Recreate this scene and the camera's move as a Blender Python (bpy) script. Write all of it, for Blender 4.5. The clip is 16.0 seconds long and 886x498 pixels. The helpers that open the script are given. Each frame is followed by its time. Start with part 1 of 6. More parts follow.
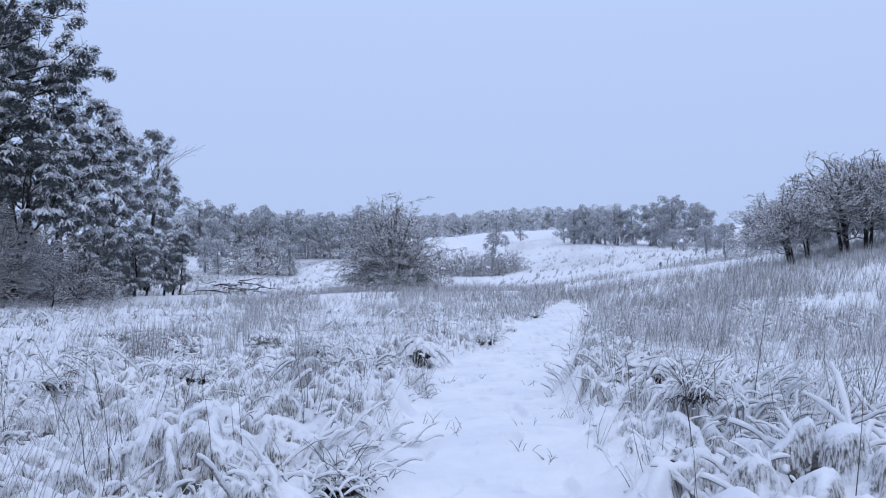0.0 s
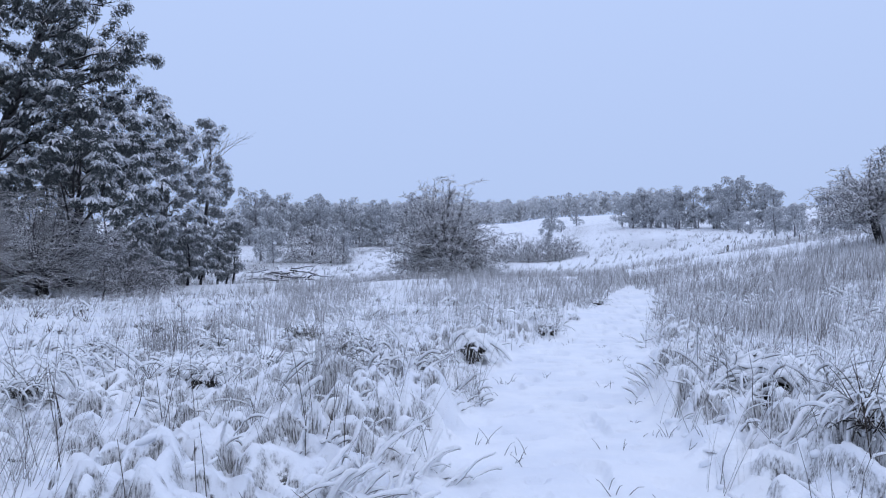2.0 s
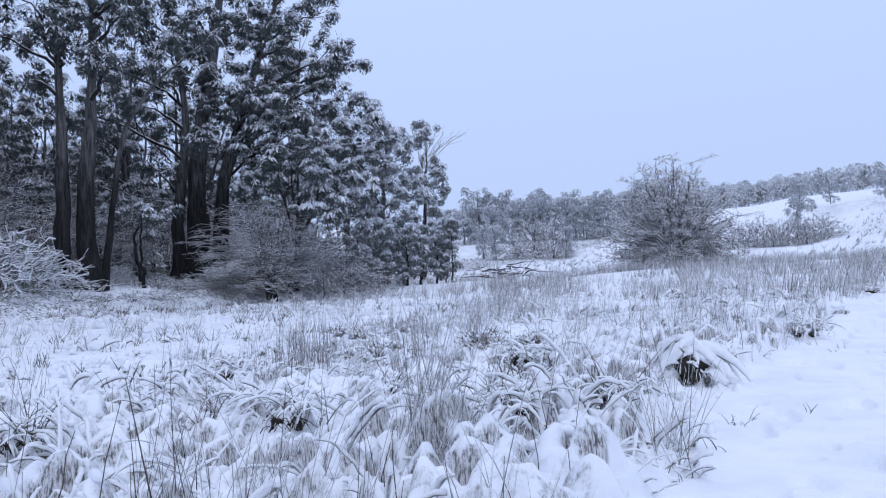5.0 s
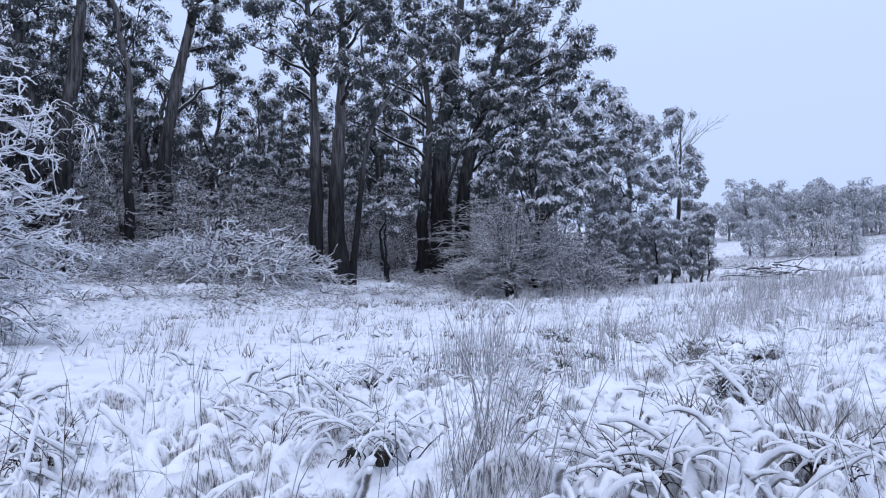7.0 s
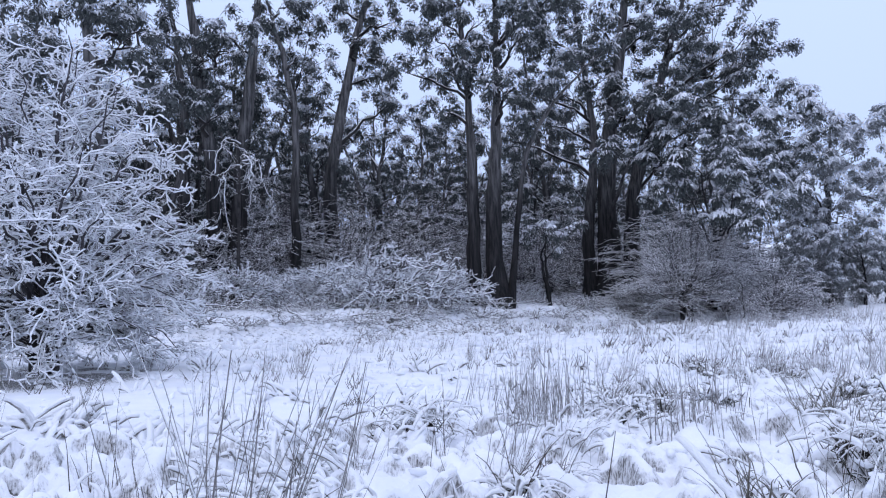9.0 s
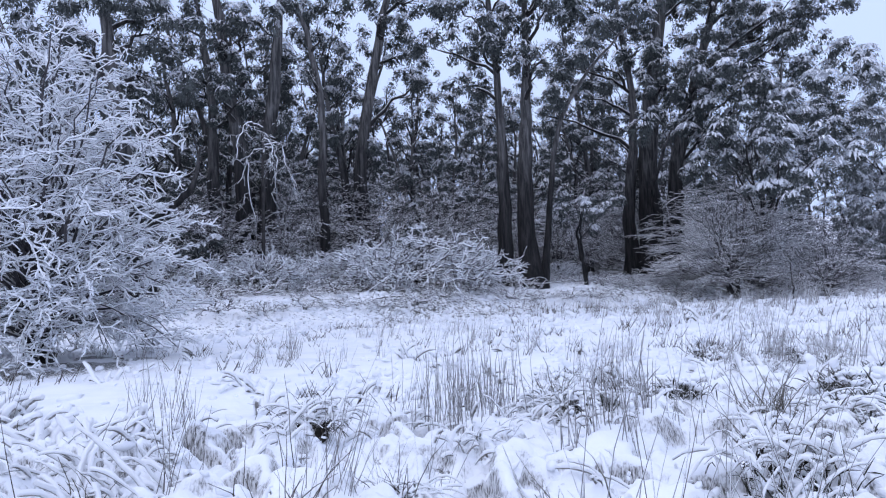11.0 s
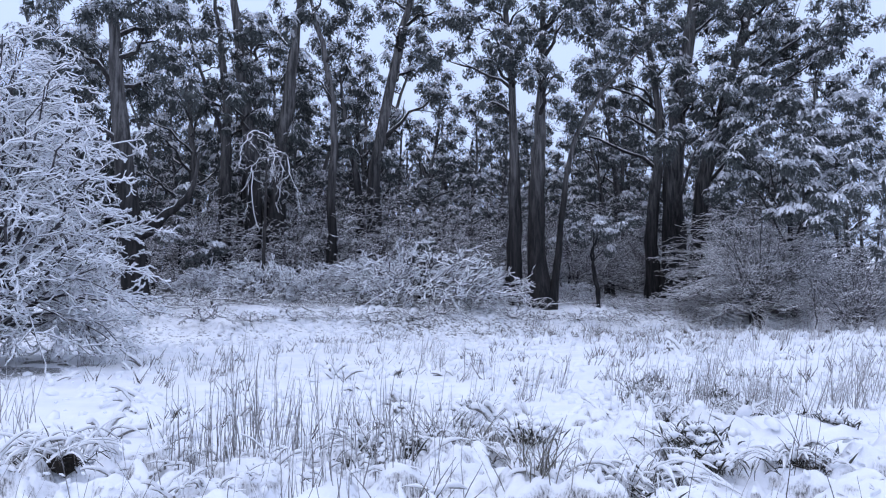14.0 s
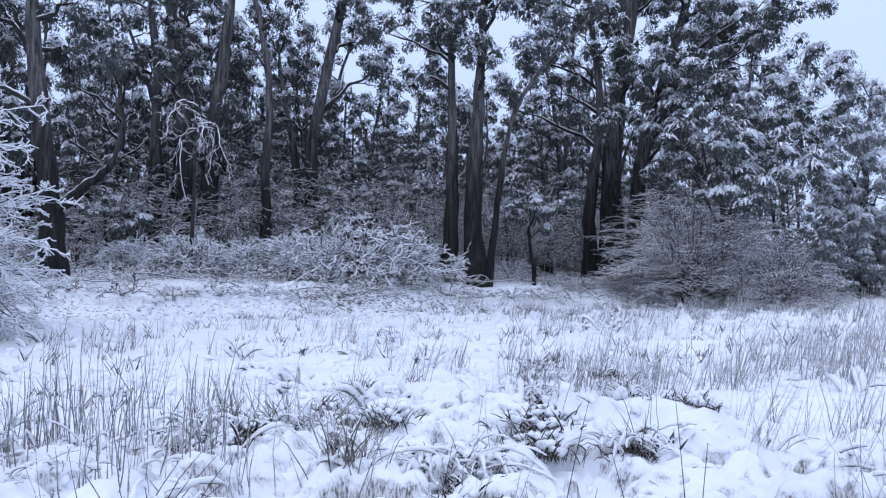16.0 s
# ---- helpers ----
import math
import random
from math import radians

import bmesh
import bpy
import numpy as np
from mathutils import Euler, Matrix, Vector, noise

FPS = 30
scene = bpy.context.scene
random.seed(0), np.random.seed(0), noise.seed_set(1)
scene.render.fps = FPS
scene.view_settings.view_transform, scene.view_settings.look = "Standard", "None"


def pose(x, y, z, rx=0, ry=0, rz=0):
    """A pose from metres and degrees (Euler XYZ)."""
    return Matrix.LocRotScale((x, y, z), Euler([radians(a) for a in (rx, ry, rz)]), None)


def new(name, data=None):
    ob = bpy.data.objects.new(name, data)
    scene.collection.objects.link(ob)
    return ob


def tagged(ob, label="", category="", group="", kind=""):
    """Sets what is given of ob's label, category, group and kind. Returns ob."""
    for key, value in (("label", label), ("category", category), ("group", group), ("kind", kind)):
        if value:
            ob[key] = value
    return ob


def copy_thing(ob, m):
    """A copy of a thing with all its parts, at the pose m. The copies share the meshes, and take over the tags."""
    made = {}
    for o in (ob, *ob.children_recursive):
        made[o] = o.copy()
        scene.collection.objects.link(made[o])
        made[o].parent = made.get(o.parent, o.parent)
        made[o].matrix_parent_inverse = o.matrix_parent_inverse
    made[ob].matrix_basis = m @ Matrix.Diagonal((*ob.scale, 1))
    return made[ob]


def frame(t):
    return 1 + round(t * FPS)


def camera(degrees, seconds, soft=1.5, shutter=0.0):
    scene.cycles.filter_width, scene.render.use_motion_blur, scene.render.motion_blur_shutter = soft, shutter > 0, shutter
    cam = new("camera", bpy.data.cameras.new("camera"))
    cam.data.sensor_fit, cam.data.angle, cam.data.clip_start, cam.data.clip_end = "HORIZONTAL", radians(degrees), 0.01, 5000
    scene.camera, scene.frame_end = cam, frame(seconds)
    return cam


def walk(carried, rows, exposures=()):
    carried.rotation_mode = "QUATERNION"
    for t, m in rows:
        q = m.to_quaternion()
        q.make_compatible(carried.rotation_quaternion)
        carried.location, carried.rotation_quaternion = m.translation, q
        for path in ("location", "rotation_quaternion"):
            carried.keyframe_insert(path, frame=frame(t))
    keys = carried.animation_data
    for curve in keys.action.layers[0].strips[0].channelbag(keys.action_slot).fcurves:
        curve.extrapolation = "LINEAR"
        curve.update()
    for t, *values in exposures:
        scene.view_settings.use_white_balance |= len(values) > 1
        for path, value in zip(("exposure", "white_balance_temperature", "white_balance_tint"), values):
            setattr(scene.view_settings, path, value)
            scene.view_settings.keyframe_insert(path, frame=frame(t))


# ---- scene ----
cam = camera(61.7, 16.0, soft=1.15)
METRES, EYE, TILT, LEAN, TURN = 17.0, 1.7, 3.3, 0.0, 0.0
ROWS = [
    (0.0, 0.0, 0.0, 0.0, -0.0, 0.0, 0.0),
    (0.5, -0.0034, 0.032, -0.0019, 2.03, 0.23, 0.81),
    (1.0, -0.002, 0.0652, -0.0053, 3.68, -0.88, 1.04),
    (1.5, -0.0044, 0.099, -0.0083, 3.87, -1.18, 1.11),
    (2.0, -0.0005, 0.135, -0.0117, 4.21, -0.95, 0.73),
    (2.5, -0.0009, 0.1695, -0.0162, 5.23, -0.44, 0.42),
    (3.0, 0.0047, 0.2071, -0.0204, 7.77, -0.45, 0.52),
    (5.5, 0.0098, 0.39, -0.0314, 27.18, -0.3, 2.52),
    (6.0, 0.0074, 0.4247, -0.0351, 33.66, 0.71, 0.7),
    (6.5, 0.0126, 0.4569, -0.0376, 38.38, 1.06, 3.41),
    (7.0, 0.0161, 0.4907, -0.0395, 41.35, 0.51, 3.86),
    (7.5, 0.0197, 0.5256, -0.0404, 44.59, 1.17, 4.18),
    (8.0, 0.0232, 0.5609, -0.0418, 49.93, 1.36, 4.29),
    (8.5, 0.0179, 0.5943, -0.0439, 54.16, 2.26, 2.11),
    (9.0, 0.0223, 0.6261, -0.0459, 55.86, 3.34, 4.78),
    (11.5, 0.0295, 0.7753, -0.0545, 61.87, 1.01, 5.63),
    (12.0, 0.0328, 0.8021, -0.0584, 63.16, -1.08, 6.17),
    (12.5, 0.0357, 0.8328, -0.0579, 66.83, 0.45, 6.56),
    (13.0, 0.0407, 0.8618, -0.0608, 67.92, 1.72, 5.04),
    (13.5, 0.0521, 0.8883, -0.0589, 66.02, 2.78, 3.66),
    (14.0, 0.056, 0.9185, -0.0593, 64.67, 3.7, 3.55),
    (14.5, 0.0583, 0.9452, -0.06, 64.44, 3.38, 3.71),
    (15.0, 0.0652, 0.9639, -0.0592, 64.77, 2.24, 3.67),
    (15.5, 0.0683, 0.9755, -0.0616, 64.23, 1.5, 3.38),
    (16.0, 0.0719, 0.9879, -0.0602, 61.26, 1.63, 2.91),
]
EXPOSURES = [(0.0, 0.01, 6450, 10), (3.0, 0.03, 6450, 10), (5.5, 0.2, 6500, 11), (9.0, 0.36, 6580, 13), (12.0, 0.40, 6600, 13), (16.0, 0.40, 6520, 12)]
walk(cam, [(t, pose(0, 0, EYE, TILT, LEAN, TURN) @ pose(METRES * x, METRES * y, METRES * z, 90 + pitch, roll, yaw)) for t, x, y, z, yaw, pitch, roll in ROWS], EXPOSURES)

# ---- world, sun ----
world = bpy.data.worlds.new("overcast_sky")
scene.world = world
world.use_nodes = True
wn, wl = world.node_tree.nodes, world.node_tree.links
wn.clear()
w_out = wn.new("ShaderNodeOutputWorld")
w_bg = wn.new("ShaderNodeBackground")
w_sky = wn.new("ShaderNodeTexSky")
w_sky.sky_type = "NISHITA"
w_sky.sun_disc = False
w_sky.sun_elevation, w_sky.sun_rotation = radians(52), radians(150)
w_sky.air_density, w_sky.dust_density = 1.0, 2.0
w_scale = wn.new("ShaderNodeVectorMath")
w_scale.operation = "SCALE"
w_scale.inputs["Scale"].default_value = 0.08
w_co = wn.new("ShaderNodeTexCoord")
w_sep = wn.new("ShaderNodeSeparateXYZ")
w_ramp = wn.new("ShaderNodeValToRGB")
SKY = ((0.0, (0.455, 0.57, 0.875)), (0.12, (0.475, 0.605, 0.92)), (0.42, (0.525, 0.665, 1.01)), (1.0, (0.79, 0.91, 1.26)))
w_ramp.color_ramp.elements[0].position = SKY[0][0]
w_ramp.color_ramp.elements[1].position = SKY[-1][0]
for k, (p, c) in enumerate(SKY):
    e = w_ramp.color_ramp.elements[0] if k == 0 else (w_ramp.color_ramp.elements[-1] if k == 3 else w_ramp.color_ramp.elements.new(p))
    e.color = (*c, 1)
w_mix = wn.new("ShaderNodeMix")
w_mix.data_type = "RGBA"
w_mix.inputs[0].default_value = 0.93
wl.new(w_sky.outputs[0], w_scale.inputs[0])
wl.new(w_co.outputs["Generated"], w_sep.inputs[0])
wl.new(w_sep.outputs["Z"], w_ramp.inputs[0])
wl.new(w_scale.outputs[0], w_mix.inputs[6])
wl.new(w_ramp.outputs[0], w_mix.inputs[7])
wl.new(w_mix.outputs[2], w_bg.inputs[0])
wl.new(w_bg.outputs[0], w_out.inputs[0])
w_bg.inputs[1].default_value = 1.0

sun = new("sun", bpy.data.lights.new("sun", "SUN"))
sun.data.energy, sun.data.angle, sun.data.color = 0.3, radians(40), (0.95, 0.96, 1.0)
sun.matrix_world = pose(0, 0, 60, 38, 0, 30)


# ---- materials ----
def nodes_of(name):
    m = bpy.data.materials.new(name)
    m.use_nodes = True
    nt = m.node_tree
    return m, nt, nt.nodes["Principled BSDF"]


def tex_noise(nt, scale, detail=4.0, rough=0.55, vec=None):
    n = nt.nodes.new("ShaderNodeTexNoise")
    n.inputs["Scale"].default_value, n.inputs["Detail"].default_value, n.inputs["Roughness"].default_value = scale, detail, rough
    if vec is not None:
        nt.links.new(vec, n.inputs["Vector"])
    return n.outputs["Fac"]


def ramp(nt, fac, lo, hi):
    r = nt.nodes.new("ShaderNodeMapRange")
    r.interpolation_type = "SMOOTHSTEP"
    r.inputs["From Min"].default_value, r.inputs["From Max"].default_value = lo, hi
    nt.links.new(fac, r.inputs["Value"])
    return r.outputs["Result"]


def blend(nt, fac, a, b):
    m = nt.nodes.new("ShaderNodeMix")
    m.data_type = "RGBA"
    nt.links.new(fac, m.inputs[0])
    for s, v in ((6, a), (7, b)):
        if isinstance(v, tuple):
            m.inputs[s].default_value = (*v, 1)
        else:
            nt.links.new(v, m.inputs[s])
    return m.outputs[2]


def maths(nt, op, a, b):
    m = nt.nodes.new("ShaderNodeMath")
    m.operation = op
    for s, v in ((0, a), (1, b)):
        if isinstance(v, (int, float)):
            m.inputs[s].default_value = v
        else:
            nt.links.new(v, m.inputs[s])
    return m.outputs[0]


def bump(nt, bs, height, strength, dist):
    b = nt.nodes.new("ShaderNodeBump")
    b.inputs["Strength"].default_value, b.inputs["Distance"].default_value = strength, dist
    nt.links.new(height, b.inputs["Height"])
    nt.links.new(b.outputs[0], bs.inputs["Normal"])


def place(nt):
    return nt.nodes.new("ShaderNodeTexCoord").outputs["Object"]


def facing_up(nt):
    g = nt.nodes.new("ShaderNodeNewGeometry")
    s = nt.nodes.new("ShaderNodeSeparateXYZ")
    nt.links.new(g.outputs["Normal"], s.inputs[0])
    return s.outputs["Z"]


SNOW_A, SNOW_B = (0.90, 0.905, 0.915), (0.80, 0.82, 0.86)


def snow_material(name):
    m, nt, bs = nodes_of(name)
    co = place(nt)
    nt.links.new(blend(nt, ramp(nt, tex_noise(nt, 1.7, 5, 0.6, co), 0.35, 0.7), SNOW_A, SNOW_B), bs.inputs["Base Color"])
    bs.inputs["Roughness"].default_value = 0.75
    bs.inputs["Specular IOR Level"].default_value = 0.25
    h = maths(nt, "ADD", tex_noise(nt, 9, 4, 0.6, co), maths(nt, "MULTIPLY", tex_noise(nt, 60, 3, 0.6, co), 0.3))
    bump(nt, bs, h, 0.35, 0.03)
    return m


def ground_material():
    m, nt, bs = nodes_of("snow_ground")
    co = place(nt)
    snow = blend(nt, ramp(nt, tex_noise(nt, 0.9, 6, 0.6, co), 0.35, 0.7), SNOW_A, SNOW_B)
    # Ground debris colour, which also paints the shade of the hollows.
    litter_shade = blend(nt, ramp(nt, tex_noise(nt, 16, 5, 0.75, co), 0.3, 0.75), (0.03, 0.028, 0.026), (0.22, 0.21, 0.195))
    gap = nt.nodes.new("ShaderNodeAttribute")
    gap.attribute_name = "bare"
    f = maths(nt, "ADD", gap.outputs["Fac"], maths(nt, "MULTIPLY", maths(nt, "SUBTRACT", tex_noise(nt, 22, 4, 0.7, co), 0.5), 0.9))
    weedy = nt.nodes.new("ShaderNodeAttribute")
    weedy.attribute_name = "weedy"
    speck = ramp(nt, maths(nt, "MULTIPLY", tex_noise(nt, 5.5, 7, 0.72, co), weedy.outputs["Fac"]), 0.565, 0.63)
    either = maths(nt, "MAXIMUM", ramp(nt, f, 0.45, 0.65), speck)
    grassy = nt.nodes.new("ShaderNodeAttribute")
    grassy.attribute_name = "grassy"
    blades = nt.nodes.new("ShaderNodeMapping")
    blades.inputs["Scale"].default_value = (62.0, 62.0, 5.0)
    nt.links.new(co, blades.inputs["Vector"])
    straw = blend(nt, ramp(nt, tex_noise(nt, 1.0, 4, 0.65, blades.outputs[0]), 0.36, 0.6), (0.10, 0.093, 0.085), (0.66, 0.655, 0.65))
    steep = maths(nt, "ADD", facing_up(nt), maths(nt, "MULTIPLY", maths(nt, "SUBTRACT", tex_noise(nt, 14, 4, 0.7, co), 0.5), 0.7))
    side = maths(nt, "MULTIPLY", maths(nt, "SUBTRACT", 1.0, ramp(nt, steep, 0.30, 0.66)), grassy.outputs["Fac"])
    nt.links.new(blend(nt, either, blend(nt, side, snow, straw), litter_shade), bs.inputs["Base Color"])
    bs.inputs["Roughness"].default_value = 0.8
    bs.inputs["Specular IOR Level"].default_value = 0.2
    h = maths(nt, "ADD", tex_noise(nt, 7, 5, 0.6, co), maths(nt, "MULTIPLY", tex_noise(nt, 40, 3, 0.6, co), 0.25))
    bump(nt, bs, h, 0.5, 0.05)
    return m


def snowy(name, dark, light, lo, hi, scale=3.0, rough=0.85, relief=0.02, patch=0.7):
    """A surface on which snow lies wherever it faces up enough."""
    m, nt, bs = nodes_of(name)
    co = place(nt)
    base = blend(nt, ramp(nt, tex_noise(nt, scale, 5, 0.65, co), 0.3, 0.7), dark, light)
    up = maths(nt, "ADD", facing_up(nt), maths(nt, "MULTIPLY", maths(nt, "SUBTRACT", tex_noise(nt, scale * 2.2, 4, 0.7, co), 0.5), patch))
    nt.links.new(blend(nt, ramp(nt, up, lo, hi), base, SNOW_A), bs.inputs["Base Color"])
    bs.inputs["Roughness"].default_value = rough
    bs.inputs["Specular IOR Level"].default_value = 0.2
    bump(nt, bs, tex_noise(nt, scale * 6, 4, 0.7, co), 0.6, relief)
    return m


def gum_bark():
    m, nt, bs = nodes_of("gum_bark")
    co = place(nt)
    mp = nt.nodes.new("ShaderNodeMapping")
    mp.inputs["Scale"].default_value = (4.0, 4.0, 0.35)
    nt.links.new(co, mp.inputs["Vector"])
    streak = tex_noise(nt, 1.6, 6, 0.7, mp.outputs[0])
    smooth_bark = blend(nt, ramp(nt, streak, 0.35, 0.65), (0.038, 0.037, 0.037), (0.175, 0.168, 0.162))
    rough_bark = blend(nt, ramp(nt, streak, 0.35, 0.7), (0.008, 0.008, 0.0085), (0.036, 0.033, 0.032))
    sep = nt.nodes.new("ShaderNodeSeparateXYZ")
    nt.links.new(co, sep.inputs[0])
    stocking = ramp(nt, maths(nt, "ADD", sep.outputs["Z"], maths(nt, "MULTIPLY", tex_noise(nt, 0.7, 4, 0.7, mp.outputs[0]), -9.0)), 0.0, 7.0)
    base = blend(nt, stocking, rough_bark, smooth_bark)
    up = maths(nt, "ADD", facing_up(nt), maths(nt, "MULTIPLY", maths(nt, "SUBTRACT", tex_noise(nt, 6, 5, 0.7, co), 0.5), 0.9))
    nt.links.new(blend(nt, ramp(nt, up, 0.48, 0.66), base, SNOW_B), bs.inputs["Base Color"])
    bs.inputs["Roughness"].default_value = 0.85
    bs.inputs["Specular IOR Level"].default_value = 0.2
    bump(nt, bs, streak, 0.8, 0.06)
    return m


def leaf_material(name, a, b, rough=0.55):
    m, nt, bs = nodes_of(name)
    g = nt.nodes.new("ShaderNodeNewGeometry")
    nt.links.new(blend(nt, g.outputs["Random Per Island"], a, b), bs.inputs["Base Color"])
    bs.inputs["Roughness"].default_value = rough
    bs.inputs["Specular IOR Level"].default_value = 0.3
    return m


M_SNOW = snow_material("snow")
# Distant leaves: base colour paled to stand for haze.
M_HAZELEAF = leaf_material("hazed_leaf", (0.36, 0.375, 0.39), (0.56, 0.57, 0.585), 0.8)
M_GROUND = ground_material()
M_GUM = gum_bark()
M_LEAF = leaf_material("gum_leaf", (0.034, 0.042, 0.041), (0.125, 0.138, 0.134))
# Gum leaf lightened to paint in the mist at the wood's end.
M_LEAFHAZE = leaf_material("hazed_gum_leaf", (0.12, 0.13, 0.132), (0.30, 0.315, 0.318))
M_LEAFSNOW = leaf_material("snow_on_leaf", (0.62, 0.64, 0.68), (0.88, 0.885, 0.90), 0.8)
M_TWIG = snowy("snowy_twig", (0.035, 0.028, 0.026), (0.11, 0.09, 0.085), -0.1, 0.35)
M_TWIGHEAVY = snowy("heavily_snowed_twig", (0.05, 0.042, 0.038), (0.13, 0.115, 0.10), -0.15, 0.25)
M_TWIGDARK = snowy("dark_twig_with_snow", (0.048, 0.044, 0.048), (0.145, 0.135, 0.143), 0.3, 0.72, patch=0.25)
M_TWIGLINE = snowy("twig_with_a_line_of_snow", (0.036, 0.033, 0.036), (0.105, 0.098, 0.102), 0.30, 0.68, patch=0.25)
M_TWIGPALE = snowy("rimed_hawthorn_twig", (0.08, 0.077, 0.08), (0.2, 0.192, 0.196), 0.0, 0.5, patch=0.25)
M_BRAMBLE = snowy("bramble_under_snow", (0.045, 0.042, 0.044), (0.14, 0.13, 0.135), -0.12, 0.36, patch=0.4)
M_WHITETWIG = snowy("twig_white_with_rime", (0.10, 0.096, 0.096), (0.22, 0.21, 0.21), -0.4, 0.15)
# Haze painted into far snow, ridge leaves and distant twigs as pale colours.
M_HAZESNOW = leaf_material("hazed_snow_on_far_leaf", (0.50, 0.51, 0.525), (0.66, 0.665, 0.675), 0.8)
M_HAZERIDGE = leaf_material("hazed_ridge_leaf", (0.60, 0.612, 0.625), (0.74, 0.748, 0.755), 0.8)
M_HAZETWIG = snowy("hazed_distant_twig", (0.15, 0.145, 0.15), (0.26, 0.255, 0.26), 0.0, 0.5)
M_BARK = snowy("dark_snowy_bark", (0.018, 0.017, 0.017), (0.06, 0.055, 0.053), 0.3, 0.65)
M_FINGER = snowy("snow_laden_grass", (0.13, 0.12, 0.105), (0.34, 0.32, 0.29), -0.85, -0.4, scale=9.0, patch=0.6)
M_STRAW = snowy("rimed_dry_grass", (0.14, 0.128, 0.122), (0.37, 0.35, 0.335), -0.05, 0.25, scale=6.0)
M_STEM = snowy("dark_dead_stem", (0.035, 0.028, 0.024), (0.12, 0.095, 0.075), 0.6, 0.9, scale=8.0)
M_POST = snowy("weathered_post_wood", (0.05, 0.045, 0.04), (0.13, 0.115, 0.10), 0.6, 0.8)
# Near-black colour that paints the shade inside grass hollows.
M_HOLESHADE = snowy("dark_hollow_shade", (0.008, 0.007, 0.006), (0.05, 0.042, 0.032), 0.75, 0.95, scale=9.0)
M_WEED = snowy("dark_weed_leaf", (0.02, 0.021, 0.016), (0.10, 0.095, 0.075), 0.45, 0.8, scale=9.0)
M_TUFT = snowy("brown_grass_blade", (0.08, 0.072, 0.055), (0.26, 0.235, 0.19), 0.2, 0.6, scale=8.0)
M_CABLE = snowy("frosted_cable", (0.25, 0.26, 0.28), (0.35, 0.36, 0.38), 0.2, 0.6)


# ---- geometry helpers ----
def mesh_of(name, verts, quads, tris, mats, index=None, soft_shade=True):
    me = bpy.data.meshes.new(name)
    quads = np.zeros((0, 4), int) if quads is None else quads
    tris = np.zeros((0, 3), int) if tris is None else tris
    loops = np.concatenate([quads.ravel(), tris.ravel()]).astype(np.int32)
    starts = np.concatenate([np.arange(len(quads)) * 4, len(quads) * 4 + np.arange(len(tris)) * 3]).astype(np.int32)
    me.vertices.add(len(verts))
    me.loops.add(len(loops))
    me.polygons.add(len(starts))
    me.vertices.foreach_set("co", np.asarray(verts, np.float32).ravel())
    me.loops.foreach_set("vertex_index", loops)
    me.polygons.foreach_set("loop_start", starts)
    for m in mats:
        me.materials.append(m)
    if index is not None:
        me.polygons.foreach_set("material_index", np.asarray(index, np.int32))
    me.polygons.foreach_set("use_smooth", np.full(len(starts), soft_shade))
    me.update(calc_edges=True)
    me.validate()
    return me


def thing(name, loc, label, category, group="", kind=""):
    ob = new(name)
    ob.location = loc
    return tagged(ob, label, category, group, kind)


def part(name, me, parent, label=""):
    ob = new(name, me)
    ob.parent = parent
    return tagged(ob, label) if label else ob


def tubes(P, R, k, turn=0.5):
    """Rows of points (n, s, 3) with radii (n, s) as k-sided tubes."""
    n, s, _ = P.shape
    T = np.gradient(P, axis=1)
    T /= np.linalg.norm(T, axis=2, keepdims=True) + 1e-9
    ref = np.where(np.abs(T[:, :1, 2:3]) > 0.8, np.array([[[1.0, 0.13, 0]]]), np.array([[[0.07, 0, 1.0]]]))
    A = np.cross(T, np.broadcast_to(ref, T.shape))
    A /= np.linalg.norm(A, axis=2, keepdims=True) + 1e-9
    B = np.cross(T, A)
    ang = np.arange(k) * 2 * np.pi / k + np.pi * turn
    V = P[:, :, None] + R[:, :, None, None] * (np.cos(ang)[:, None] * A[:, :, None] + np.sin(ang)[:, None] * B[:, :, None])
    i = np.arange(n)[:, None, None] * s * k + np.arange(s - 1)[None, :, None] * k
    j, j2 = np.arange(k), (np.arange(k) + 1) % k
    Q = np.stack([i + j, i + j2, i + k + j2, i + k + j], -1).reshape(-1, 4)
    return V.reshape(-1, 3), Q


def joined(pieces):
    """Several (verts, quads) as one."""
    V, Q, o = [], [], 0
    for v, q in pieces:
        V.append(v)
        Q.append(q + o)
        o += len(v)
    return np.concatenate(V), np.concatenate(Q)


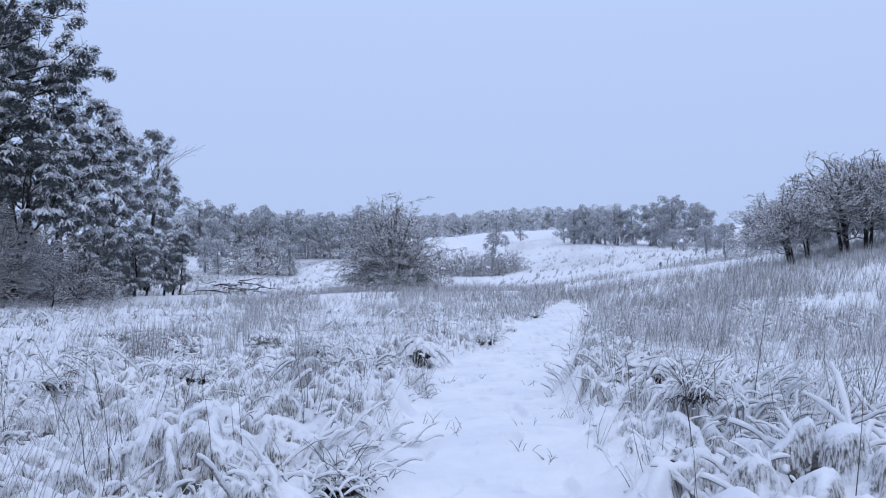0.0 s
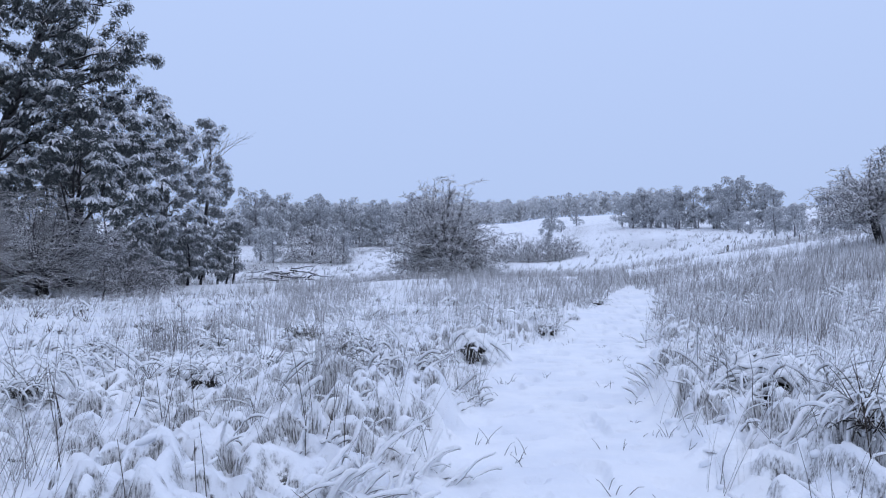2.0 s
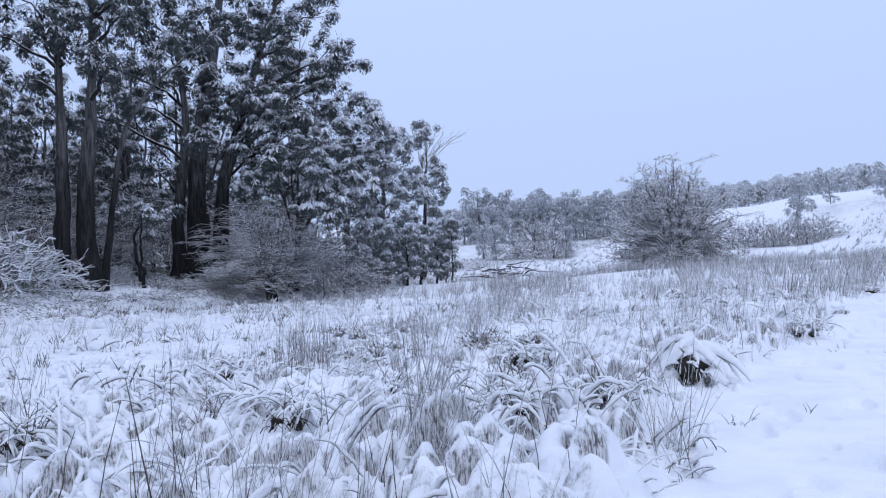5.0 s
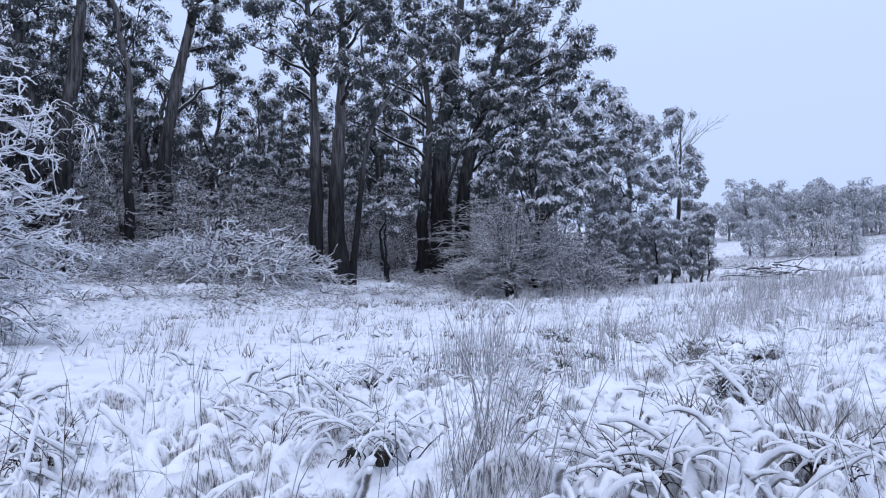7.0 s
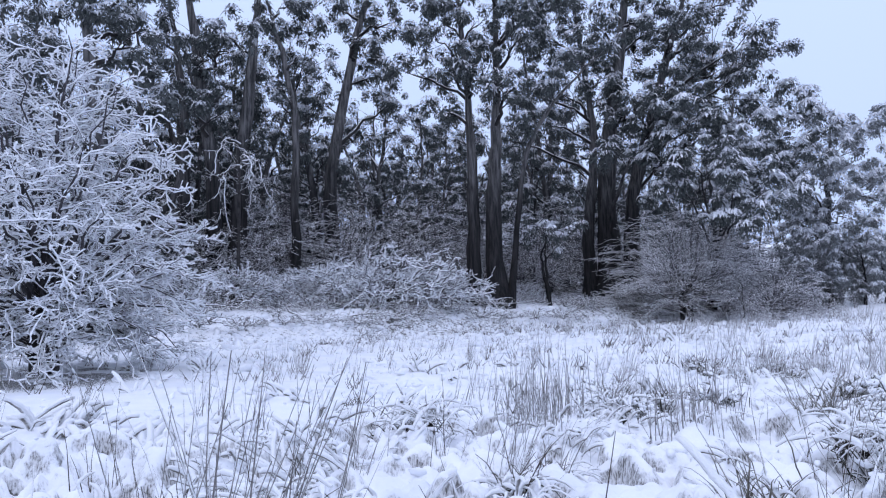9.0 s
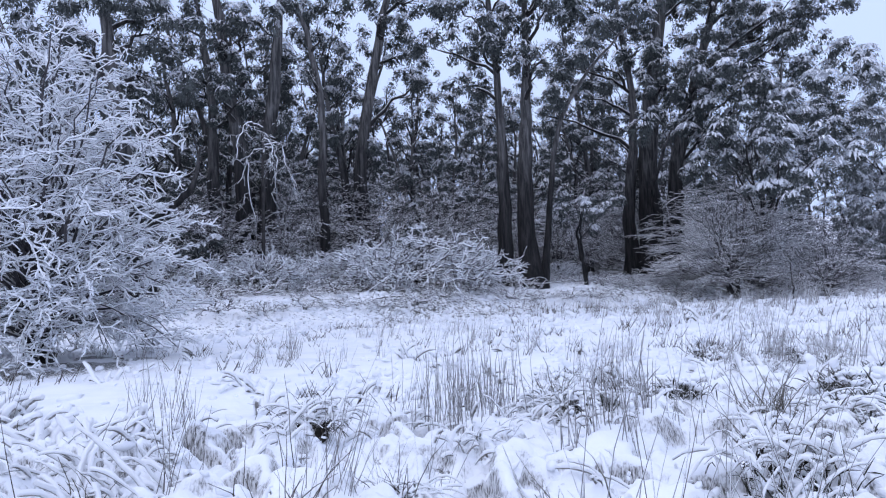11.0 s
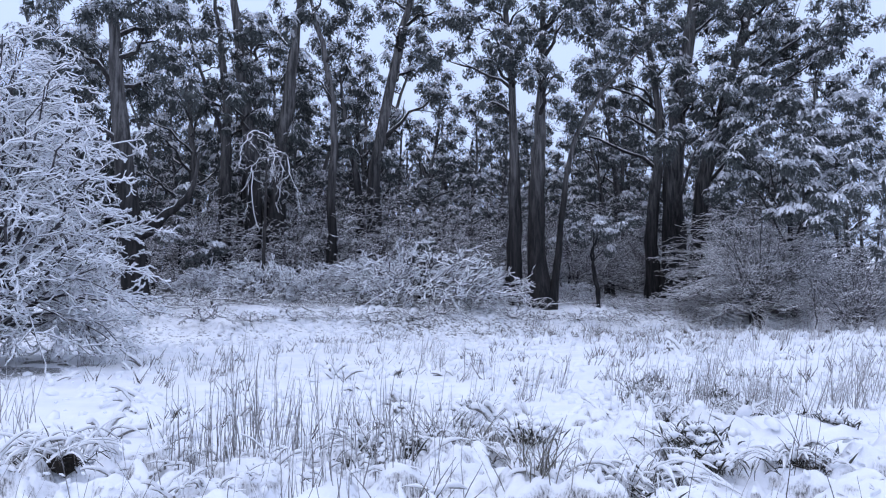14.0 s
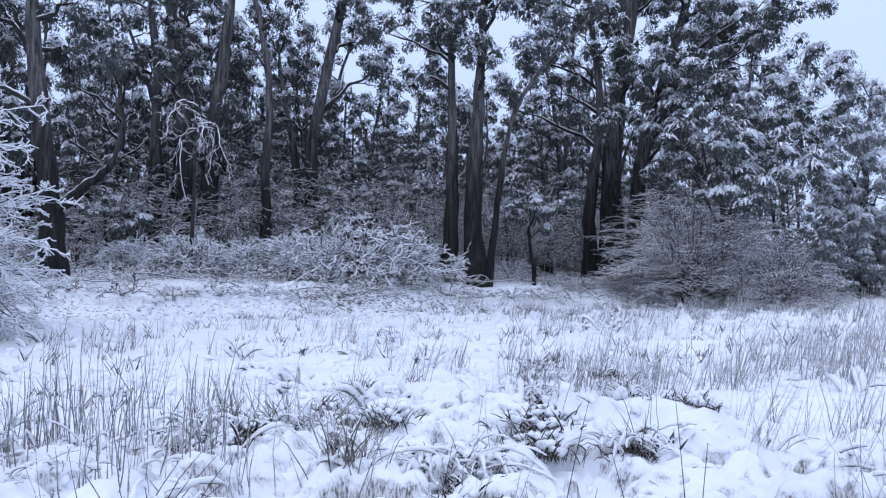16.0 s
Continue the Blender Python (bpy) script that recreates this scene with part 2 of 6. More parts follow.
def children(rng, P, R, n, t0, t1, ratio, angle, up, s, bend, sag, rr, least=0.004, jit=0.04, level=1.0):
    """n side branches on each of the branches P."""
    N, S, _ = P.shape
    t = t0 + (t1 - t0) * (np.arange(n) + rng.random((N, n))) / n
    f = np.clip(t * (S - 1), 0, S - 1.001)
    i = f.astype(int)
    a = (f - i)[..., None]
    r = np.arange(N)[:, None]
    pos = P[r, i] * (1 - a) + P[r, i + 1] * a
    tan = P[r, i + 1] - P[r, i]
    tan /= np.linalg.norm(tan, axis=2, keepdims=True) + 1e-9
    v = rng.normal(size=(N, n, 3))
    v -= (v * tan).sum(2, keepdims=True) * tan
    v /= np.linalg.norm(v, axis=2, keepdims=True) + 1e-9
    th = angle * rng.uniform(0.6, 1.3, (N, n, 1))
    d = tan * np.cos(th) + v * np.sin(th)
    d[..., 2] = d[..., 2] * level + up
    d /= np.linalg.norm(d, axis=2, keepdims=True) + 1e-9
    L = np.linalg.norm(np.diff(P, axis=1), axis=2).sum(1)[:, None] * ratio * (1 - 0.4 * t) * rng.uniform(0.6, 1.35, (N, n))
    q = np.linspace(0, 1, s)[None, None, :, None]
    bv = rng.normal(size=(N, n, 1, 3)) * bend
    bv[..., 2] += sag
    out = pos[:, :, None] + L[..., None, None] * (q * d[:, :, None] + q * q * bv)
    out[:, :, 1:] += rng.normal(size=(N, n, s - 1, 3)) * (jit * L[..., None, None])
    rad = np.maximum((R[r, i] * rr)[..., None] * (1 - 0.65 * np.linspace(0, 1, s)), least)
    return out.reshape(-1, s, 3), rad.reshape(-1, s)


TABLES = {}


def lattice(x, y, seed):
    tab = TABLES.setdefault(seed, np.random.RandomState(seed).rand(256, 256))
    xi, yi = np.floor(x).astype(int), np.floor(y).astype(int)
    u, v = x - xi, y - yi
    u, v = u * u * (3 - 2 * u), v * v * (3 - 2 * v)
    a, b = tab[xi & 255, yi & 255], tab[(xi + 1) & 255, yi & 255]
    c, d = tab[xi & 255, (yi + 1) & 255], tab[(xi + 1) & 255, (yi + 1) & 255]
    return (a * (1 - u) + b * u) * (1 - v) + (c * (1 - u) + d * u) * v


def fbm(x, y, size, seed, octaves=3):
    s, w, tot = 0.0, 1.0, 0.0
    for k in range(octaves):
        f = 2.03 ** k / size
        s = s + w * lattice(x * f + 17.3 * k, y * f - 9.1 * k, seed + k)
        tot += w
        w *= 0.5
    return s / tot


def step(v, lo, hi):
    u = np.clip((v - lo) / (hi - lo), 0, 1)
    return u * u * (3 - 2 * u)


# ---- the ground ----
def path_middle(y):
    return np.interp(y, (-20, 0, 6, 12, 18, 26, 36, 65, 120), (0.1, 0.3, 0.38, 0.8, 1.6, 3.4, 6.0, 10.6, 15.0))


def off_path(x, y):
    """Metres outside the trodden path's edge."""
    edge = 1.0 + 0.25 * step(y, 6, 18) + 0.5 * (fbm(x * 0.3, y, 2.2, 11) - 0.5) - 2.2 * step(y, 38, 50)
    return np.abs(x - path_middle(y)) - edge


def land(x, y):
    """The lie of the land without the grass."""
    z = 1.75 * step(y, 20, 62) * step(x, -32, -4) + 0.03 * np.clip(-x - 12, 0, 40) * (1 - 0.35 * step(y, 40, 70))
    z = z + 0.16 * np.clip(x - 9, 0, 22) * step(y, 10, 45) + 0.03 * np.clip(x - 31, 0, 60)
    far = np.hypot(x, y)
    z = z + 0.9 * step(y, 52, 75) * step(-x, 12, 26) * (1 - step(y, 90, 130))
    z = z + 0.092 * np.clip(far - 100, 0, 460) * step(y, 40, 110) + 0.02 * np.clip(far - 100, 0, 900) * (1 - step(y, 40, 110))
    bank = -x - 30.5 - 0.05 * (y - 40)
    z = z + (1.1 * step(bank, 0, 5) + 0.09 * np.clip(bank - 2, 0, 60)) * (1 - step(y, 75, 110))
    return z + 0.25 * (fbm(x, y, 14, 21) - 0.5) * step(far, 10, 30) + 1.2 * (fbm(x, y, 60, 25) - 0.5) * step(far, 90, 200)


def meadow(x, y):
    """How thick the bent grass lies: 0 on the path and past the meadow."""
    o = step(off_path(x, y), -0.05, 0.9)
    return o * (1 - 0.85 * step(y, 28, 50)) * (1 - 0.8 * step(-x, 8, 15)) * (1 - 0.7 * step(x, 14, 30)) * step(y, -14, -4)


def cells(x, y, size, seed):
    """Distance to the nearest scattered seed, in cell widths, and that seed's own number."""
    u, v = x / size, y / size
    iu, iv = np.floor(u).astype(int), np.floor(v).astype(int)
    tab = TABLES.setdefault(("cell", seed), np.random.RandomState(seed).rand(128, 128, 3))
    best, own = np.full(x.shape, 9.0), np.zeros(x.shape)
    for a in (-1, 0, 1):
        for e in (-1, 0, 1):
            t = tab[(iu + a) & 127, (iv + e) & 127]
            d = np.hypot(iu + a + t[..., 0] - u, iv + e + t[..., 1] - v)
            own = np.where(d < best, t[..., 2], own)
            best = np.minimum(best, d)
    return best, own


def pillows(x, y):
    """The height of snow pillows over bent grass."""
    wx = x + 0.22 * (fbm(x, y, 0.5, 71, 2) - 0.5) * 2
    wy = y + 0.22 * (fbm(x, y, 0.5, 75, 2) - 0.5) * 2
    lean, across = (wx + 0.7 * wy) * 0.62, (wy - 0.7 * wx)
    d1, o1 = cells(lean, across, 0.44, 81)
    d2, o2 = cells(lean * 1.15, across, 0.21, 83)
    d3, o3 = cells(wx, wy, 0.115, 85)
    h1 = np.sqrt(np.clip(1 - (d1 / 0.75) ** 2, 0, 1)) * (0.3 + 0.7 * o1)
    h2 = np.sqrt(np.clip(1 - (d2 / 0.70) ** 2, 0, 1)) * (0.2 + 0.8 * o2)
    h3 = np.sqrt(np.clip(1 - (d3 / 0.70) ** 2, 0, 1)) * (0.2 + 0.8 * o3)
    return 0.16 * h1 + 0.15 * h2 + 0.055 * h3


ROPE_X, ROPE_Y, ROPE_CELL = -9.2, 1.6, 0.03


def soften(a, k):
    """Mean over a (2k+1)-wide window."""
    for axis in (0, 1):
        pad = np.concatenate([np.repeat(np.take(a, [0], axis), k + 1, axis), a, np.repeat(np.take(a, [-1], axis), k, axis)], axis)
        c = np.cumsum(pad, axis)
        n = a.shape[axis]
        a = (np.take(c, np.arange(2 * k + 1, 2 * k + 1 + n), axis) - np.take(c, np.arange(n), axis)) / (2 * k + 1)
    return a


def lay_ropes():
    """Tussocks bowed down under snow: ropes of snow hanging off each crown, and the hollows left between them."""
    r = np.random.RandomState(57)
    nx, ny = 508, 790
    n = 1250
    cx, cy = ROPE_X + r.rand(n) * nx * ROPE_CELL, ROPE_Y + r.rand(n) * ny * ROPE_CELL
    calm = step(cy, 11, 17) * step(-cx, 0.5, 3)
    keep = (off_path(cx, cy) > 0.1) & (r.rand(n) < 0.9 - 0.25 * calm)
    cx, cy, calm = cx[keep], cy[keep], calm[keep]
    n, per, s = len(cx), 10, 26
    way = 6.283 * fbm(cx, cy, 4.5, 61, 2) * 1.6
    high = r.uniform(0.10, 0.46, n) * (1 - 0.4 * calm) * (1 + 0.25 * (1 - step(off_path(cx, cy), 1.4, 3.0))) * step(off_path(cx, cy), -0.1, 0.7)
    az = way[:, None] + r.normal(size=(n, per)) * 0.9
    long = r.uniform(0.22, 0.72, (n, per)) * (0.6 + 1.1 * high[:, None])
    thick = r.uniform(0.024, 0.062, (n, per)) * (1 + 0.6 * calm[:, None] + 0.45 * (step(cx, 1, 2) * (1 - step(cy, 9, 13)))[:, None]) * np.where(r.rand(n, per) < 0.2, 1.4, 1.0)
    q = np.linspace(0, 1, s)
    bend = r.normal(size=(n, per, 1)) * 0.55
    a = az[..., None] + bend * q
    px = cx[:, None, None] + r.normal(size=(n, per, 1)) * 0.15 + np.cumsum(np.cos(a), 2) / s * long[..., None]
    py = cy[:, None, None] + r.normal(size=(n, per, 1)) * 0.15 + np.cumsum(np.sin(a), 2) / s * long[..., None]
    ph = high[:, None, None] * r.uniform(0.25, 1.2, (n, per, 1)) * (1 - q ** r.uniform(1.4, 3.0, (n, per, 1))) * np.interp(q, (0, 0.25, 1), (0.55, 1, 1)) + 0.015 * r.normal(size=(n, per, s))
    pr = thick[..., None] * np.interp(q, (0, 0.2, 0.8, 1), (0.7, 1, 1, 0.6)) * r.uniform(0.75, 1.25, (n, per, s))
    fx, fy = (px.ravel() - ROPE_X) / ROPE_CELL, (py.ravel() - ROPE_Y) / ROPE_CELL
    h, rad = ph.ravel(), pr.ravel() / ROPE_CELL
    Z = np.zeros((nx, ny))
    ix, iy = np.round(fx).astype(int), np.round(fy).astype(int)
    for dx in range(-4, 5):
        for dy in range(-4, 5):
            gx_, gy_ = ix + dx, iy + dy
            d2 = (gx_ - fx) ** 2 + (gy_ - fy) ** 2
            ok = (d2 < rad * rad) & (gx_ >= 0) & (gy_ >= 0) & (gx_ < nx) & (gy_ < ny)
            np.maximum.at(Z, (gx_[ok], gy_[ok]), h[ok] + np.sqrt(rad[ok] ** 2 - d2[ok]) * ROPE_CELL)
    # Low spots between ropes, coloured dark later as bare straw and shade.
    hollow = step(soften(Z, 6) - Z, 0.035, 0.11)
    Z = 0.6 * Z + 0.4 * soften(Z, 1)
    ux = np.minimum(np.arange(nx), nx - 1 - np.arange(nx)) * ROPE_CELL
    uy = np.minimum(np.arange(ny), ny - 1 - np.arange(ny)) * ROPE_CELL
    rim = step(ux, 0.0, 1.7)[:, None] * step(uy, 0.0, 1.7)[None]
    return Z * rim, hollow * rim


ROPES, HOLLOWS = lay_ropes()


def laid(table, x, y):
    u, v = (x - ROPE_X) / ROPE_CELL, (y - ROPE_Y) / ROPE_CELL
    inside = (u >= 0) & (v >= 0) & (u < table.shape[0] - 1) & (v < table.shape[1] - 1)
    u, v = np.clip(u, 0, table.shape[0] - 1.001), np.clip(v, 0, table.shape[1] - 1.001)
    i, j = u.astype(int), v.astype(int)
    a, b = u - i, v - j
    return inside * ((table[i, j] * (1 - a) + table[i + 1, j] * a) * (1 - b) + (table[i, j + 1] * (1 - a) + table[i + 1, j + 1] * a) * b)


def ground_z(x, y):
    g = meadow(x, y)
    h = pillows(x, y)
    ropes = laid(ROPES, x, y) * step(off_path(x, y), -0.15, 0.3) * (1 - 0.7 * (1 - step(np.abs(x + 0.45), 0.25, 0.6)) * step(y, 11.5, 13.5) * (1 - step(y, 16.0, 16.8)))
    h = 0.3 * h
    g = g * (1 - 0.6 * (1 - step(np.abs(x + 0.45), 0.25, 0.6)) * step(y, 11.5, 13.5) * (1 - step(y, 16.0, 16.8)))
    lumps = 0.42 * fbm(x, y, 1.6, 31, 2) * (1 - 0.45 * step(y, 13, 18) * step(-x, 0.5, 3)) + h
    prints = (-0.10 * step(fbm(x * 1.5, y, 0.40, 45, 1), 0.64, 0.78) - 0.05 * step(fbm(x, y, 0.16, 46, 1), 0.78, 0.9) + 0.09 * (fbm(x, y, 0.7, 49, 2) - 0.5)) * step(-off_path(x, y), 0.0, 0.4)
    rough = 0.12 * (fbm(x, y, 1.1, 47, 3) - 0.5) * step(np.hypot(x, y), 8, 20)
    return land(x, y) + g * (lumps - 0.24) + ropes + prints + rough


def bare_and_shade(x, y):
    """Bare straw and litter, plus shade painted in hollows and under the white shrub."""
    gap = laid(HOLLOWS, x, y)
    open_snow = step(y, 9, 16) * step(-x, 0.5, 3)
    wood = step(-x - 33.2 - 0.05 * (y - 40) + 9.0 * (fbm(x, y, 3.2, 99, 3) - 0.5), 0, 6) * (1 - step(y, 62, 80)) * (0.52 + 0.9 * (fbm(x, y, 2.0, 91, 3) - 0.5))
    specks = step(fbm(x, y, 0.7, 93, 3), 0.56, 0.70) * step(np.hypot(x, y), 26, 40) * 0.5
    # Rope hollows darkened: bare straw and painted shade together.
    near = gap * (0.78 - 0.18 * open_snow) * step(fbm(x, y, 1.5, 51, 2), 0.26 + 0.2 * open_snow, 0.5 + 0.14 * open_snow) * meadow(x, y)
    # Dark patch under the white shrub: bare ground with its shade painted in.
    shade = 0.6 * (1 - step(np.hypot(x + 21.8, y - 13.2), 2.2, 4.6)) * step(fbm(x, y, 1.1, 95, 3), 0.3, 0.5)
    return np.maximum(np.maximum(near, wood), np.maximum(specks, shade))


def weediness(x, y):
    """Where small dead weeds pierce the snow: the strip before the wood and the far fields."""
    left = step(-x, 8, 14) * (0.75 + 0.3 * step(-x, 24, 31))
    off = np.maximum(left, step(y, 26, 40) * 0.95) * step(off_path(x, y), 0.0, 0.4)
    return off * (0.8 + 0.4 * fbm(x, y, 5.0, 97, 2)) * (1 + 0.06 * step(y, 60, 120)) * (1 - 0.2 * step(y, 200, 500))


def kept_clear(x, y):
    """0 just before the dark opening beside the path, so that it stays open."""
    return 1 - (np.abs(x + 0.45) < 0.27) * (y > 13.8) * (y < 16.4)


def spaced(lo, hi, fine, reach, n):
    """Grid lines: even between lo and hi, ever wider outside, out to +-reach."""
    mid = np.arange(lo, hi, fine)
    grow = np.geomspace(fine, reach, n)
    return np.concatenate([lo - grow[::-1], mid, hi + grow])


gx = np.unique(np.concatenate([spaced(-8.6, 5.6, 0.036, 2600, 54), np.arange(-42, -9.4, 0.5)]))
gy = np.unique(np.concatenate([spaced(3.0, 22.0, 0.036, 2600, 60), np.arange(26.3, 66, 0.6)]))
GX, GY = np.meshgrid(gx, gy, indexing="ij")
GZ = ground_z(GX, GY)
ny = len(gy)
ii = (np.arange(len(gx) - 1)[:, None] * ny + np.arange(ny - 1)[None]).ravel()
ground = new("ground", mesh_of("ground", np.stack([GX, GY, GZ], -1).reshape(-1, 3), np.stack([ii, ii + ny, ii + ny + 1, ii + 1], -1), None, [M_GROUND]))
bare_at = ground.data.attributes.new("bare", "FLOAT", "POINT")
bare_at.data.foreach_set("value", bare_and_shade(GX, GY).astype(np.float32).ravel())
grassy_at = ground.data.attributes.new("grassy", "FLOAT", "POINT")
grassy_at.data.foreach_set("value", (meadow(GX, GY) > 0.3).astype(np.float32).ravel())
weedy_at = ground.data.attributes.new("weedy", "FLOAT", "POINT")
weedy_at.data.foreach_set("value", weediness(GX, GY).astype(np.float32).ravel())
tagged(ground, "snow-covered valley meadow with a trodden white path", "ground", kind="structure")


def gz(x, y):
    return float(ground_z(np.array([float(x)]), np.array([float(y)]))[0])


def lz(x, y):
    return float(land(np.array([float(x)]), np.array([float(y)]))[0])


# ---- trees ----
def strips(p, d, side, L, W, drop):
    """Two-faced strips from p along d, bending down by drop: points (n, 6, 3)."""
    mid = p + d * L * 0.5 + np.array([0, 0, -0.12]) * drop * L
    end = p + d * L + np.array([0, 0, -0.62]) * drop * L
    return np.stack([p - side * W * 0.3, p + side * W * 0.3, mid - side * W * 0.5, mid + side * W * 0.5, end - side * W * 0.22, end + side * W * 0.22], -2)


def unit(v):
    return v / (np.linalg.norm(v, axis=-1, keepdims=True) + 1e-9)


def leaves(rng, C, rad, per, length, width, snow, flat=0.95, high=None):
    """Round bundles of hanging leaves at the centres C, with snow draped over their tops."""
    n = len(C)
    inner = max(6, per // 7)
    v = unit(rng.normal(size=(n, per, 3)) + np.array([0, 0, -0.12]))
    r = rad[:, None, None]
    shell = np.where(np.arange(per)[None, :, None] < inner, rng.uniform(0.0, 0.45, (n, per, 1)), rng.uniform(0.62, 1.0, (n, per, 1)))
    p = C[:, None] + v * r * shell * np.array([1, 1, flat])
    d = unit(v * 0.75 + rng.normal(size=(n, per, 3)) * 0.4 + np.array([0, 0, -0.65]))
    side = unit(np.cross(d, rng.normal(size=(n, per, 3))))
    is_in = np.arange(per)[None, :, None] < inner
    L = np.where(is_in, r * rng.uniform(0.5, 0.9, (n, per, 1)), length * rng.uniform(0.7, 1.35, (n, per, 1)))
    W = np.where(is_in, r * rng.uniform(0.2, 0.4, (n, per, 1)), width * rng.uniform(0.7, 1.3, (n, per, 1)))
    p = p - d * L * np.where(is_in, 0.5, 0.35)
    mid = p + d * L * 0.45 + np.cross(side, d) * L * 0.07
    V1 = np.stack([p, mid + side * W / 2, p + d * L, mid - side * W / 2], 2).reshape(-1, 3)
    Q1 = np.arange(n * per * 4).reshape(-1, 4)
    # snow: strips that start near the top and hang over the side, heavy on some bundles and scant on others
    most = 30
    load = snow * 1.5 * rng.uniform(0.15, 1.25, n) + (0 if high is None else 0.35 * high * snow)
    count = np.clip((load * most).astype(int), 0, most)
    keep = np.arange(most)[None] < count[:, None]
    lean = unit(rng.normal(size=(n, 1, 3)) * np.array([0.35, 0.35, 0]) + np.array([0, 0, 1.0]))
    u = unit(lean + rng.normal(size=(n, most, 3)) * np.array([0.5, 0.5, 0.25]))
    ps = C[:, None] + u * r * rng.uniform(0.98, 1.08, (n, most, 1)) * np.array([1, 1, flat])
    out = unit(u * np.array([1, 1, 0.1]) + rng.normal(size=(n, most, 3)) * np.array([0.3, 0.3, 0.08]))
    sd = unit(np.cross(out, u + rng.normal(size=(n, most, 3)) * 0.18))
    S = strips(ps - out * r * 0.18, out, sd, r * rng.uniform(0.25, 0.75, (n, most, 1)), r * rng.uniform(0.1, 0.26, (n, most, 1)), 1.5)[keep]
    V2 = S.reshape(-1, 3)
    o = np.arange(len(S))[:, None] * 6 + len(V1)
    Q2 = np.concatenate([o + np.array([0, 1, 3, 2]), o + np.array([2, 3, 5, 4])])
    dusted = (v[..., 2] + rng.normal(size=(n, per)) * 0.3 > 1.15 - 0.95 * load[:, None]) & (np.arange(per)[None] >= inner)
    mi = np.concatenate([dusted.ravel().astype(int), np.ones(len(Q2), int)])
    return np.concatenate([V1, V2]), np.concatenate([Q1, Q2]), mi


def puffs(rng, clumps, size):
    """Centres of leaf bundles over the shells of the foliage clumps (x, y, z, width, height)."""
    C, Rr, H = [], [], []
    for x, y, z, rx, rz in clumps:
        n = max(3, int(1.25 * rx * rz / size ** 2))
        v = unit(rng.normal(size=(n, 3)))
        v *= rng.uniform(0.35, 1.0, (n, 1)) ** 0.6
        C.append(np.array([x, y, z]) + v * np.array([rx, rx, rz]))
        Rr.append(size * rng.uniform(0.55, 1.3, n))
        H.append(v[:, 2])
    return np.concatenate(C), np.concatenate(Rr), np.concatenate(H)


def stem_line(rng, pts, s, wobble):
    pts = np.array(pts, float)
    t = np.linspace(0, 1, len(pts))
    q = np.linspace(0, 1, s)
    P = np.stack([np.interp(q, t, pts[:, k]) for k in range(3)], -1)
    for _ in range(2):
        P[1:-1] = (P[:-2] + 2 * P[1:-1] + P[2:]) / 4
    w = rng.normal(size=(s, 3)) * wobble
    tall_ = np.linalg.norm(pts[-1] - pts[0])
    for f in (1.0, 2.3):
        w += np.sin(np.pi * f * q + rng.uniform(0, 6.283, 3)[:, None]).T * rng.normal(size=3) * (0.013 / f * tall_) * np.minimum(1, 3 * q)[:, None]
    w[0] = 0
    w[:, 2] = 0
    return P + w


